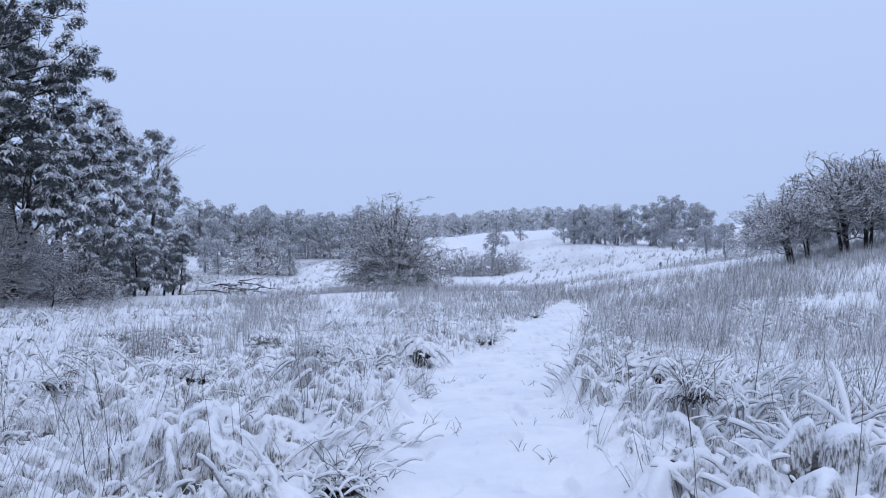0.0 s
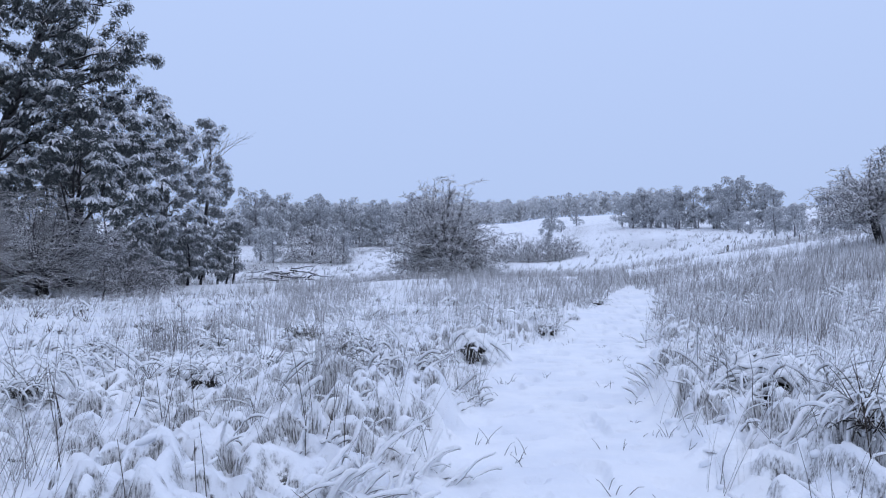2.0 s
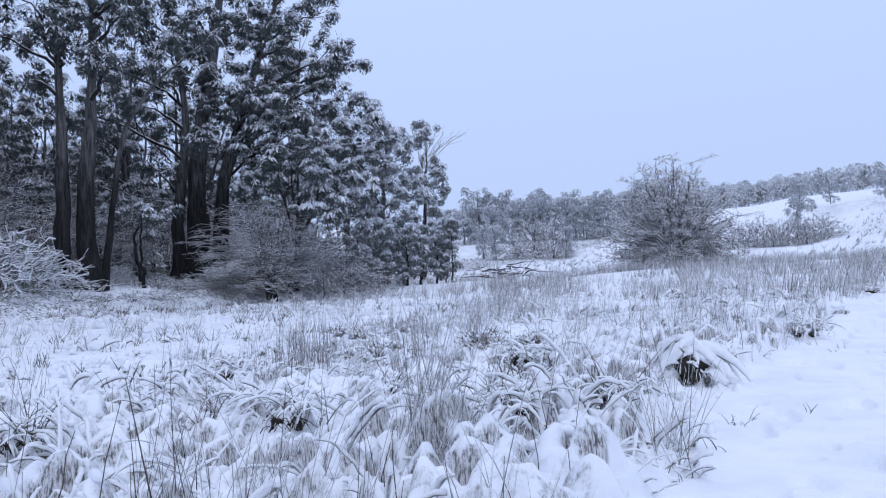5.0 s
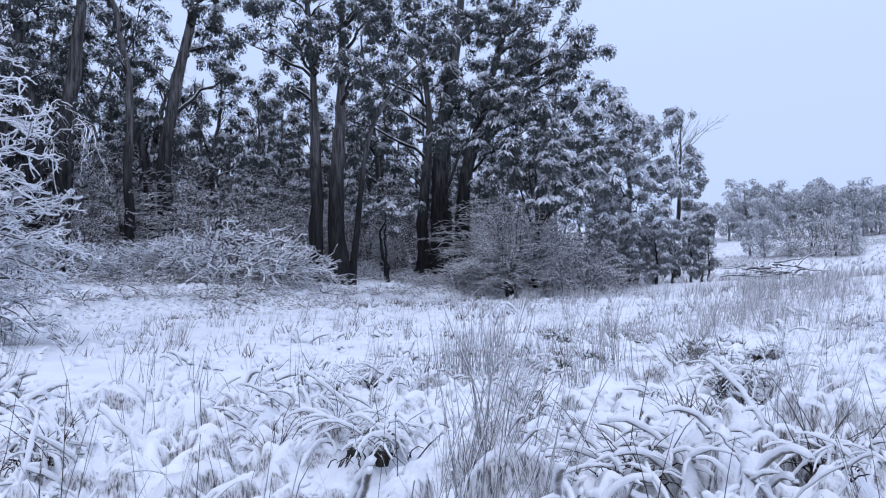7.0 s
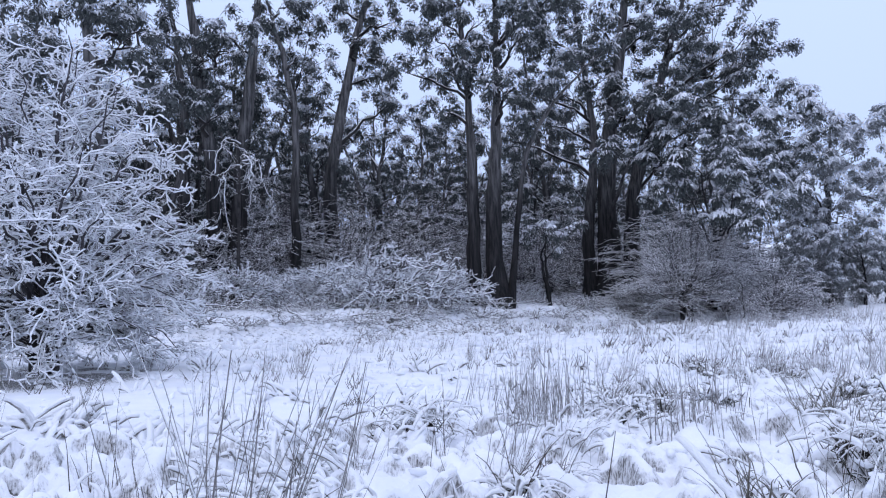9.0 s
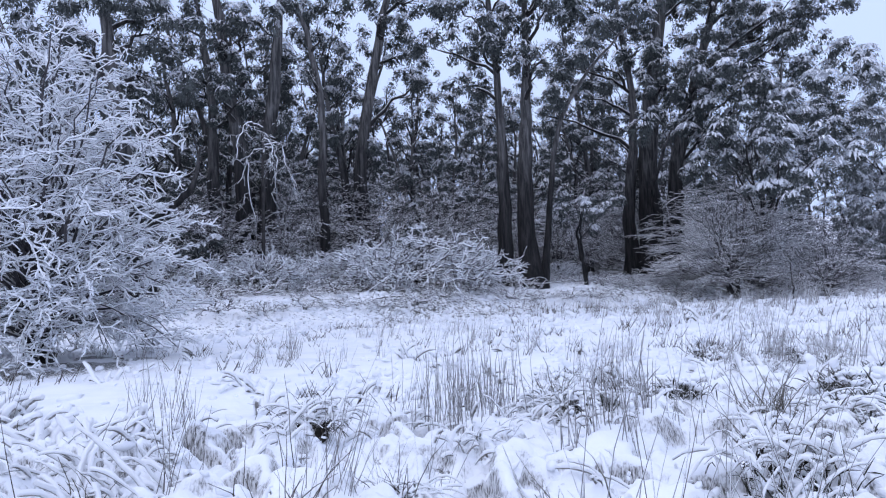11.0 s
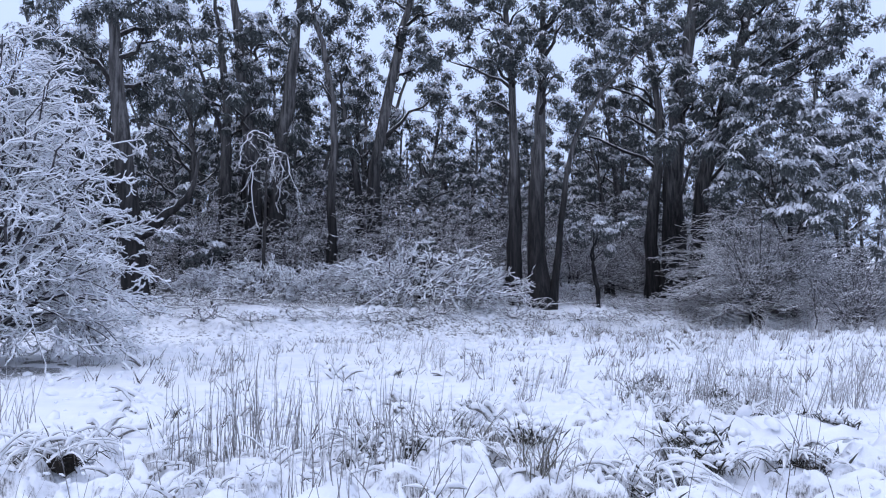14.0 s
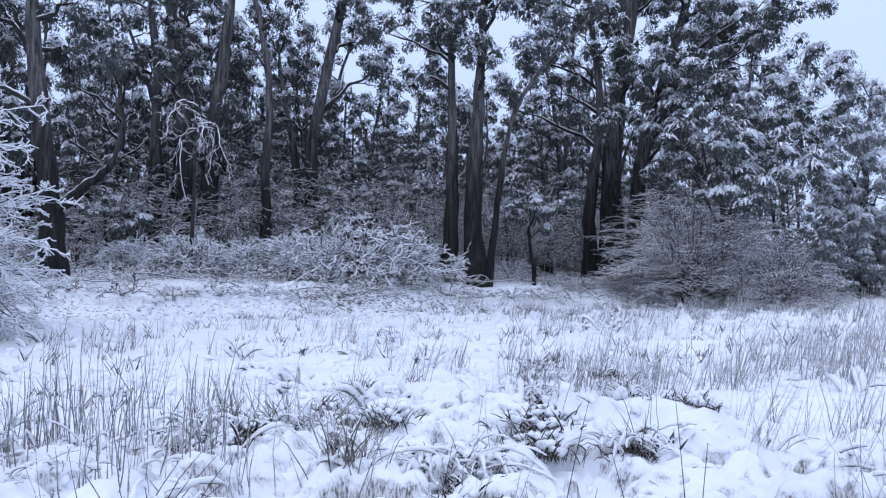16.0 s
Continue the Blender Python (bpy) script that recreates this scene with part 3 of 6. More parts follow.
def gum(label, base, stems, clumps, seed, leaf=0.2, snow=0.3, per=58, size=0.5, twigs=2, group="", name="gum_tree", bark=None, bushy=0, leaf_mat=None, deep=1.0, snow_mat=None):
    """A gum tree: stems (points, radius), a limb to every foliage clump, hanging leaves."""
    rng = np.random.RandomState(seed)
    base = np.array(base, float)
    ob = thing(name, base, label, "tree", group)
    lines, rads = [], []
    for pts, r in stems:
        s = 16
        P = stem_line(rng, pts, s, 0.05) - base
        P[0, 2] -= 0.4
        prof = r * np.interp(np.linspace(0, 1, s), (0, 0.05, 0.14, 0.5, 1), (1.9, 1.38, 1.12, 0.76, 0.22))
        lines.append(P)
        rads.append(prof)
        V, Q = tubes(P[None], prof[None] * 1.0, 9)
        V += rng.normal(size=V.shape) * r * 0.06
        part("trunk", mesh_of("trunk", V, Q, None, [bark or M_GUM]), ob)
    limbs, lrad = [], []
    local = [(x - base[0], y - base[1], z - base[2], rx, max(rz, 0.72 * rx) * deep) for x, y, z, rx, rz in clumps]
    for x, y, z, rx, rz in local:
        c = np.array([x, y, z])
        dist = [np.linalg.norm(L[-1, :2] - c[:2]) * 0.3 + np.min(np.linalg.norm(L - c, axis=1)) for L in lines]
        k = int(np.argmin(dist))
        L = lines[k]
        want = c[2] - 0.45 * np.linalg.norm(L[:, :2] - c[:2], axis=1) - 0.6
        j = int(np.argmin(np.abs(L[:, 2] - want)))
        a = L[min(j, len(L) - 2)]
        q = np.linspace(0, 1, 7)[:, None]
        P = a + (c - a) * q + np.array([0, 0, 0.10 * np.linalg.norm(c - a)]) * (q * (1 - q) * 2.2) + rng.normal(size=(7, 3)) * 0.10 * (q > 0)
        limbs.append(P)
        lrad.append(min(rads[k][min(j, len(L) - 2)] * 0.6, 0.16) * np.linspace(1, 0.28, 7))
    for P, Rl in zip(limbs, lrad) if twigs else ():
        pieces = [tubes(P[None], Rl[None], 5)]
        P2, R2 = children(rng, P[None], Rl[None], 2 + twigs, 0.35, 1.0, 0.42, 0.8, 0.15, 4, 0.12, 0.05, 0.55, 0.012)
        pieces.append(tubes(P2, R2, 3))
        if twigs > 1:
            P3, R3 = children(rng, P2, R2, twigs, 0.3, 1.0, 0.55, 0.8, 0.1, 3, 0.15, 0.0, 0.6, 0.009)
            pieces.append(tubes(P3, R3, 3))
        V, Q = joined(pieces)
        part("limb", mesh_of("limb", V, Q, None, [M_BARK]), ob)
    more = []
    for x, y, z, rx, rz in local:
        for _ in range(bushy):
            v = rng.normal(size=3)
            v /= np.linalg.norm(v)
            q = rng.uniform(0.35, 0.6)
            more.append((x + v[0] * rx * 1.15, y + v[1] * rx * 1.15, z + v[2] * rz * 1.3 - (deep - 1) * rz, rx * q, rz * q))
    C, Rr, H = puffs(rng, local + more, size)
    V, Q, mi = leaves(rng, C, Rr, per, leaf, leaf * 0.34, snow, high=H)
    part("crown", mesh_of("crown", V, Q, None, [leaf_mat or M_LEAF, snow_mat or M_LEAFSNOW], mi, False), ob, "grey-green hanging leaves with snow on top")
    return ob


def auto_crown(rng, top, z0, z1, spread, n, r):
    """Foliage clumps round a stem: wider in the middle, uneven."""
    out = []
    for k in range(n):
        f = (k + rng.rand()) / n
        z = z0 + (z1 - z0) * f
        w = spread * (0.45 + 0.8 * math.sin(math.pi * min(1, 0.18 + 0.8 * f))) * rng.uniform(0.25, 1.0)
        a = k * 2.4 + rng.uniform(-0.6, 0.6)
        rr = r * rng.uniform(0.7, 1.3)
        out.append((top[0] + w * math.cos(a), top[1] + w * math.sin(a), z, rr, rr * rng.uniform(0.6, 0.9)))
    return out


def bare(name, label, base, height, spread, seed, stems=6, n1=9, n2=6, n3=4, rb=0.07, up=0.25, sag=-0.05, category="shrub", open_angle=0.6, least=0.006):
    """A leafless sapling: stems, branches, twigs and twiglets."""
    rng = np.random.RandomState(seed)
    base = np.array(base, float)
    ob = thing(name, base, label, category)
    q = np.linspace(0, 1, 9)
    P, R = [], []
    for k in range(stems):
        a = k * 6.283 / stems + rng.uniform(-0.5, 0.5)
        o = rng.uniform(0.35, 1.0) * open_angle
        end = np.array([math.cos(a) * spread * o, math.sin(a) * spread * o, height * rng.uniform(0.72, 1.0)])
        foot = np.array([math.cos(a), math.sin(a), 0]) * rng.uniform(0.05, 0.3) * min(1, spread * 0.2)
        L = foot + (end - foot) * q[:, None]
        L += rng.normal(size=(9, 3)) * height * 0.018 * (q[:, None] > 0)
        L[0, 2] = -0.3
        P.append(L)
        R.append(rb * rng.uniform(0.7, 1.2) * (1.15 - 1.03 * q))
    P, R = np.array(P), np.array(R)
    for k in range(stems):
        V, Q = tubes(P[k:k + 1], R[k:k + 1], 7)
        part("stem", mesh_of("stem", V, Q, None, [M_BARK]), ob)
    P1, R1 = children(rng, P, R, n1, 0.12, 1.0, spread / height * 0.72, 1.0, up, 6, 0.12, sag, 0.55, least * 1.8, 0.024)
    P2, R2 = children(rng, P1, R1, n2, 0.15, 1.0, 0.46, 0.75, up * 0.5, 4, 0.12, sag, 0.6, least * 1.3)
    P3, R3 = children(rng, P2, R2, n3, 0.12, 1.0, 0.55, 0.75, up * 0.4, 3, 0.12, sag, 0.7, least)
    V, Q = tubes(P1, R1, 4)
    tagged(part("branchwork", mesh_of("branchwork", V, Q, None, [M_TWIG]), ob), kind="stuff")
    V, Q = joined([tubes(P2, R2, 3), tubes(P3, R3, 3)])
    tagged(part("twig_mass", mesh_of("twig_mass", V, Q, None, [M_TWIG]), ob), kind="stuff")
    return ob


def dome(name, label, base, rx, height, seed, limbs=40, n1=6, n2=5, n3=3, rb=0.08, mat=None, least=0.008, category="shrub", group="", low=-0.05, droop=0.12, level=0.45, fork=0.12, coat=0.0, fine=2, ratio=(0.42, 0.5, 0.55), trunks=4, skirt=1.0, jit=0.05, lift=0.8, bias=1.25):
    """A dome-shaped leafless shrub or tree: limbs out to a dome, level sprays of twigs."""
    rng = np.random.RandomState(seed)
    mat = mat or M_TWIG
    ob = thing(name, base, label, category, group)
    k = np.arange(limbs)
    zf = low + (1 - low) * ((k + rng.rand(limbs)) / limbs) ** bias
    az = k * 2.39996 + rng.normal(size=limbs) * 0.3
    rad = np.sqrt(np.clip(1 - np.clip(zf, 0, 1) ** 2, 0.02, 1)) * rng.uniform(0.72, 1.05, limbs) * np.where(zf < 0.35, skirt, 1.0)
    z0 = height * fork * rng.uniform(0.3, 1.5, limbs) + 0.25 * height * np.clip(zf, 0, 1) * rng.rand(limbs)
    q = np.linspace(0, 1, 8)[None]
    zz = height * np.maximum(zf, 0.02) * rng.uniform(0.86, 1.05, limbs)
    P = np.stack([(np.cos(az) * rad * rx)[:, None] * q ** lift, (np.sin(az) * rad * rx)[:, None] * q ** lift,
                  z0[:, None] + (zz - z0)[:, None] * q + droop * height * (4 * q * (1 - q)) * 0.5], -1)
    P[:, 1:] += rng.normal(size=(limbs, 7, 3)) * 0.018 * rx
    P[:, 1:, 2] = np.maximum(P[:, 1:, 2], 0.0)
    Rr = rb * 0.42 * rng.uniform(0.7, 1.2, limbs)[:, None] * (1.1 - 0.9 * q)
    V, Q = tubes(P, np.maximum(Rr, least * 1.5), 5)
    tagged(part("limb_work", mesh_of("limb_work", V, Q, None, [mat]), ob), kind="stuff")
    for j in range(trunks):
        a = j * 6.283 / trunks + rng.uniform(-0.4, 0.4)
        S = np.stack([math.cos(a) * rb * 1.6 * np.linspace(1.2, 0.7, 6) + math.cos(a) * 0.06 * rx * np.linspace(0, 1, 6) ** 2, math.sin(a) * rb * 1.6 * np.linspace(1.2, 0.7, 6) + math.sin(a) * 0.06 * rx * np.linspace(0, 1, 6) ** 2, np.linspace(-0.3, height * fork * 2.2, 6)], -1)
        S[1:] += rng.normal(size=(5, 3)) * rb * 0.3
        V, Q = tubes(S[None], (rb * np.linspace(1.25, 0.5, 6))[None], 7)
        part("stem", mesh_of("stem", V, Q, None, [M_BARK]), ob)
    P1, R1 = children(rng, P, Rr, n1, 0.22, 1.0, ratio[0], 0.85, 0.03, 5, 0.10, -0.10, 0.6, least * 1.5, jit * 0.6, level)
    P2, R2 = children(rng, P1, R1, n2, 0.15, 1.0, ratio[1], 0.8, 0.03, 3 if fine < 3 else 4, 0.10, -0.08, 0.65, least * 1.2, jit, level)
    P3, R3 = children(rng, P2, R2, n3, 0.15, 1.0, ratio[2], 0.75, 0.04, fine, 0.10, -0.05, 0.75, least, jit, 0.7)
    for A in (P1, P2, P3):
        A[..., 2] = np.maximum(A[..., 2], -0.6)
    V, Q = tubes(P1, R1, 3, -0.5)
    tagged(part("branchwork", mesh_of("branchwork", V, Q, None, [mat]), ob), kind="stuff")
    V, Q = tubes(P2, R2, 3, -0.5) if coat else joined([tubes(P2, R2, 3, -0.5), tubes(P3, R3, 3, -0.5)])
    tagged(part("twig_mass", mesh_of("twig_mass", V, Q, None, [mat]), ob), kind="stuff")
    if coat:
        cp = []
        for A, B, g in ((P1, R1, 1.0), (P2, R2, 1.0), (P3, R3, 0.8)):
            th = np.maximum(B * 1.15, coat * g) * rng.uniform(0.7, 1.35, B.shape)
            cp.append(tubes(A + np.array([0, 0, 1.0]) * (th * 0.7)[..., None], th, 4 if g == 1.0 else 3))
        V, Q = joined(cp)
        part("snow_coat", mesh_of("snow_coat", V, Q, None, [M_SNOW]), ob, "thick white snow on the upper side of the twigs")
    return ob


def flat_gum(label, x, y, h, lean, r, n, spread, seed, z0=0.4, cr=1.15, snow=0.40, per=32, leaf=0.38, size=0.55, twigs=1, group="gum trees of the wood", forks=1, name="gum_tree", leaf_mat=None, snow_mat=None, bark=None):
    """A gum with stems from one foot and an even crown."""
    rng = np.random.RandomState(seed + 900)
    b = lz(x, y)
    stems = []
    for k in range(forks):
        a = rng.uniform(0, 6.28)
        o = 0.35 * (forks > 1)
        foot = (x + o * math.cos(a), y + o * math.sin(a), b)
        tilt = rng.normal(size=2) * 0.05 * h * (forks > 1)
        stems.append(([foot, (x + lean[0] * 0.4 + tilt[0], y + lean[1] * 0.4 + tilt[1], b + h * 0.5), (x + lean[0] + 2 * tilt[0], y + lean[1] + 2 * tilt[1], b + h * 0.95)], r * (1 - 0.2 * k)))
    cl = auto_crown(rng, (x + lean[0] * 0.9, y + lean[1] * 0.9), b + h * z0, b + h, spread, n, cr)
    return gum(label, (x, y, b), stems, cl, seed, leaf, snow, per, size, twigs, group, name, bark=bark, leaf_mat=leaf_mat, snow_mat=snow_mat)


# the twin-stemmed gum at the wood's edge
gum("tall three-stemmed gum with dark peeling bark and snowy crown", (-35.4, 38.8, 2.0),
    [([(-36.3, 37.7, 2.0), (-36.2, 37.9, 8), (-35.9, 38.4, 13), (-36.6, 37.9, 23)], 0.41),
     ([(-35.4, 39.0, 2.0), (-35.5, 39.0, 9), (-35.3, 39.1, 14), (-35.0, 39.4, 25)], 0.49),
     ([(-34.9, 39.5, 2.0), (-34.6, 40.2, 8), (-34.3, 40.9, 12.5), (-32.6, 43.2, 16), (-31.2, 44.8, 17.8)], 0.17)],
    [(-37.5, 36.5, 14.5, 1.6, 1.0), (-38.5, 35.0, 17.0, 1.8, 1.2), (-35.2, 37.2, 16.6, 1.6, 1.1), (-36.8, 39.5, 18.8, 2.0, 1.3), (-34.0, 40.0, 19.5, 2.0, 1.3),
     (-38.5, 37.5, 21.0, 2.2, 1.4), (-34.5, 38.0, 22.5, 2.3, 1.5), (-33.0, 41.5, 22.8, 2.0, 1.4), (-36.5, 40.5, 25.0, 2.4, 1.5), (-31.5, 45.2, 18.6, 1.4, 0.9), (-39.6, 38.5, 18.2, 1.4, 1.0),
     (-33.6, 38.2, 15.4, 1.1, 0.8), (-37.8, 38.6, 12.6, 1.0, 0.7),
     (-35.5, 36.2, 16.9, 1.5, 1.2), (-35.2, 38.3, 19.7, 1.8, 1.4), (-32.9, 39.5, 18.1, 1.4, 1.2), (-32.5, 38.3, 14.7, 1.2, 0.8), (-33, 40.9, 20.6, 1.8, 1.2), (-37.2, 37.2, 21, 1.4, 1.1), (-35.3, 38.1, 23.4, 2.1, 1.4), (-33.3, 40.6, 23.5, 2.1, 1.4)]
    + [(-33.8, 40.6, 13.4, 1.3, 0.9), (-33.2, 41.4, 16.0, 1.5, 1.1), (-32.6, 42.2, 18.4, 1.6, 1.1), (-33.8, 40.8, 20.6, 1.6, 1.1), (-32.4, 42.6, 21.6, 1.6, 1.1), (-37.6, 36.4, 19.4, 1.5, 1.1), (-38.0, 35.8, 22.4, 1.7, 1.2)],
    11, per=125, snow=0.34, twigs=3, bushy=1, size=0.56, leaf=0.20)
# its snow-laden side limb is a sapling's bough beside it
gum("slim young gum bowed under fresh snow", (-35.9, 43.6, 2.2),
    [([(-35.9, 43.6, 2.2), (-36.0, 43.4, 5.0), (-35.6, 43.8, 7.6)], 0.11), ([(-35.1, 42.9, 2.2), (-34.7, 42.4, 5.2), (-34.6, 42.2, 6.6)], 0.08)],
    [(-35.0, 44.8, 7.0, 1.1, 0.5), (-36.3, 43.0, 7.2, 1.2, 0.5), (-34.2, 42.4, 6.6, 0.8, 0.4), (-35.8, 43.9, 5.8, 0.9, 0.5), (-34.6, 43.8, 6.2, 0.7, 0.4)], 12, leaf=0.26, snow=0.62, per=34, size=0.34)
# the dark clump of stems with the great crown
gum("great dark multi-stemmed gum with a wide snowy crown", (-37.5, 51.2, 2.6),
    [([(-38.5, 50.1, 2.6), (-38.4, 50.1, 9), (-38.3, 50.3, 15), (-39.0, 49.5, 28)], 0.42),
     ([(-37.4, 51.2, 2.6), (-37.8, 51.0, 10), (-37.0, 51.6, 18), (-35.5, 52.4, 29)], 0.72),
     ([(-36.6, 52.1, 2.6), (-36.2, 52.6, 10), (-34.2, 53.8, 18), (-32.0, 54.8, 25)], 0.52),
     ([(-38.9, 51.9, 2.6), (-37.9, 51.4, 5), (-36.5, 50.8, 9), (-34.0, 50.0, 12)], 0.25)],
    [(-29.4, 56.6, 23.2, 1.9, 1.5), (-28.6, 57, 19.5, 1.5, 1.0), (-31.1, 55.5, 20.9, 2.5, 1.7), (-29.8, 56.3, 17.3, 1.2, 0.9), (-32, 52.5, 20.6, 2.6, 1.9), (-35.2, 52.6, 22.5, 2.6, 1.9),
     (-32.2, 53.6, 17.4, 2.3, 1.4), (-37.6, 50.7, 21, 2.4, 1.8), (-33.6, 51.4, 15.4, 1.9, 1.3), (-30.6, 53.4, 14.3, 2.0, 1.2), (-29.3, 56.6, 26.8, 2.2, 1.8), (-33.1, 54.2, 26.7, 3.0, 2.0),
     (-36.6, 51.5, 26.9, 3.0, 2.0), (-35.2, 52.6, 30.2, 2.6, 1.8)]
    + [(-38.9, 49.2, 23.2, 1.9, 1.5), (-37.3, 52.1, 22.4, 2.1, 1.7), (-37.3, 50.8, 18.6, 1.7, 1.5), (-35.2, 51.3, 15.6, 1.6, 1.4), (-35.2, 49.9, 12.6, 1.6, 1), (-35.6, 54.8, 22.3, 2.1, 1.7), (-34.6, 54.4, 18, 1.9, 1.5), (-33.2, 53, 14.5, 1.4, 1.2), (-33.7, 57.6, 22.2, 2.1, 1.7), (-32.5, 58.4, 18.9, 1.5, 1.3), (-38.7, 49.4, 19.7, 1.3, 1.1), (-36.4, 54.2, 27.4, 3, 1.7), (-32.8, 58.2, 26, 2.6, 1.7), (-29.5, 60.4, 20, 1.2, 0.8), (-34.6, 55.6, 23, 1.9, 1.7), (-33.7, 56.4, 19.8, 1.7, 1.5), (-33.2, 54.2, 16.3, 1.6, 1.2), (-37.3, 52.1, 20.6, 1.7, 1.5), (-36.4, 51.5, 16.8, 1.5, 1.2), (-32.6, 55.9, 16, 1.6, 1.2), (-31.8, 55.2, 13.6, 1.6, 1)]
    + [(-38.9, 50.2, 13.0, 1.1, 0.8), (-40.2, 49.0, 15.6, 1.5, 1.1), (-41.2, 47.6, 18.2, 1.7, 1.2), (-40.0, 48.2, 21.0, 1.8, 1.3), (-41.6, 48.6, 23.6, 1.9, 1.3), (-39.6, 47.4, 25.6, 1.9, 1.3), (-42.4, 46.4, 14.6, 1.3, 0.9), (-38.6, 48.6, 17.6, 1.4, 1.0)],
    13, per=125, snow=0.34, twigs=3, bushy=1, size=0.56, leaf=0.20)
# hanging boughs in front of it
gum("gum with dense boughs hanging low under snow", (-33.4, 57.4, 1.8),
    [([(-33.4, 57.4, 1.8), (-31.6, 56.2, 7), (-29.6, 55.6, 15.5)], 0.26), ([(-32.8, 56.8, 1.8), (-30.0, 53.4, 8), (-28.4, 50.4, 10)], 0.17)],
    [(-28.9, 59.1, 15.9, 2.3, 1.4), (-28.3, 53.7, 12.2, 2.4, 1.5), (-27.7, 59.8, 13.6, 2.6, 1.8), (-27.4, 48.4, 9.9, 1.9, 1.2), (-25.1, 52.1, 8.6, 2.1, 1.8), (-25.8, 49.4, 8, 1.5, 1.2), (-28.6, 47.5, 9.3, 1.3, 0.9),
     (-31.8, 51.4, 14.7, 1.6, 1.2), (-30.8, 54.9, 12.7, 2.0, 1.3), (-28.6, 54.1, 10.1, 1.7, 1.1), (-27.0, 56.0, 10.6, 1.8, 1.4)]
    + [(-35.0, 53.0, 12.4, 1.6, 1.1), (-33.8, 54.0, 10.4, 1.6, 1.1), (-33.0, 53.0, 13.0, 1.8, 1.2), (-31.4, 55.0, 11.0, 1.8, 1.2), (-32.6, 52.0, 9.4, 1.5, 1.0), (-30.5, 54.5, 8.8, 1.6, 1.0), (-34.4, 52.0, 15.0, 1.7, 1.2), (-30.0, 57.0, 14.4, 1.8, 1.3), (-31.4, 57.5, 17.0, 1.9, 1.3), (-29.0, 58.0, 11.6, 1.7, 1.2), (-29.4, 56.4, 18.6, 1.7, 1.2)],
    14, per=120, snow=0.65, twigs=2, bushy=3, deep=1.1, size=0.62, leaf=0.21)
gum("rounded gum with snow-weighted drooping boughs", (-32.0, 70.0, 1.6),
    [([(-32.0, 70.0, 1.6), (-31.0, 69.6, 8), (-29.6, 68.5, 16)], 0.3)],
    [(-29.5, 70.1, 13.4, 2.6, 1.9), (-29.7, 65.5, 9.7, 2.8, 2.2), (-28.4, 72.7, 11.4, 1.9, 1.5), (-30.1, 69.8, 8.3, 2.6, 1.9), (-29.1, 65.8, 16.6, 1.5, 1.2), (-28.7, 70.4, 15.2, 1.5, 1.1), (-32, 66.6, 7.9, 1.4, 2.0), (-31.5, 67.5, 13.0, 2.6, 2.2), (-30.2, 66.0, 6.4, 1.7, 1.2), (-29.2, 70.5, 6.2, 1.8, 1.2)],
    15, per=120, snow=0.95, twigs=2, bushy=3, deep=1.1, size=0.62, leaf=0.21, leaf_mat=M_LEAFHAZE)
tip = gum("gum with a bare dead top and a tuft of leaves", (-35.6, 89.2, 2.2),
    [([(-35.6, 89.2, 2.2), (-35.4, 89.2, 9), (-35.0, 89.5, 15), (-34.6, 89.7, 19.6)], 0.25)],
    [(-34.5, 89.7, 20.1, 1.3, 0.7), (-33.9, 89.9, 15.2, 1.2, 1.0), (-34.9, 89.5, 11.1, 2.1, 2.5), (-33.3, 90.2, 13.1, 1.0, 1.1), (-36.2, 88.8, 14.0, 1.4, 1.2), (-34.0, 88.6, 8.0, 1.8, 1.8)],
    16, per=120, snow=0.36, twigs=4, bushy=2, size=0.55, leaf=0.24, leaf_mat=M_LEAFHAZE)
r = np.random.RandomState(43)
for k in range(16):
    q = np.linspace(0, 1, 6)[:, None]
    a = np.array([0.3 + r.normal() * 0.15, 0.15, 10.6 + 3.6 * r.rand()])
    d = np.array([r.uniform(-0.2, 1.1), r.uniform(-0.5, 0.6), r.uniform(0.5, 1.1)])
    P = a + d * r.uniform(2.4, 4.4) * q + r.normal(size=(6, 3)) * 0.06
    V, Q = joined([tubes(P[None], (0.05 * np.linspace(1, 0.3, 6))[None], 5), tubes(*children(r, P[None], 0.05 * np.ones((1, 6)), 7, 0.3, 1.0, 0.35, 0.6, 0.1, 3, 0.1, 0.0, 0.5, 0.014), 3)])
    part("dead_branch", mesh_of("dead_branch", V, Q, None, [M_TWIG]), tip, "bare dead branch")
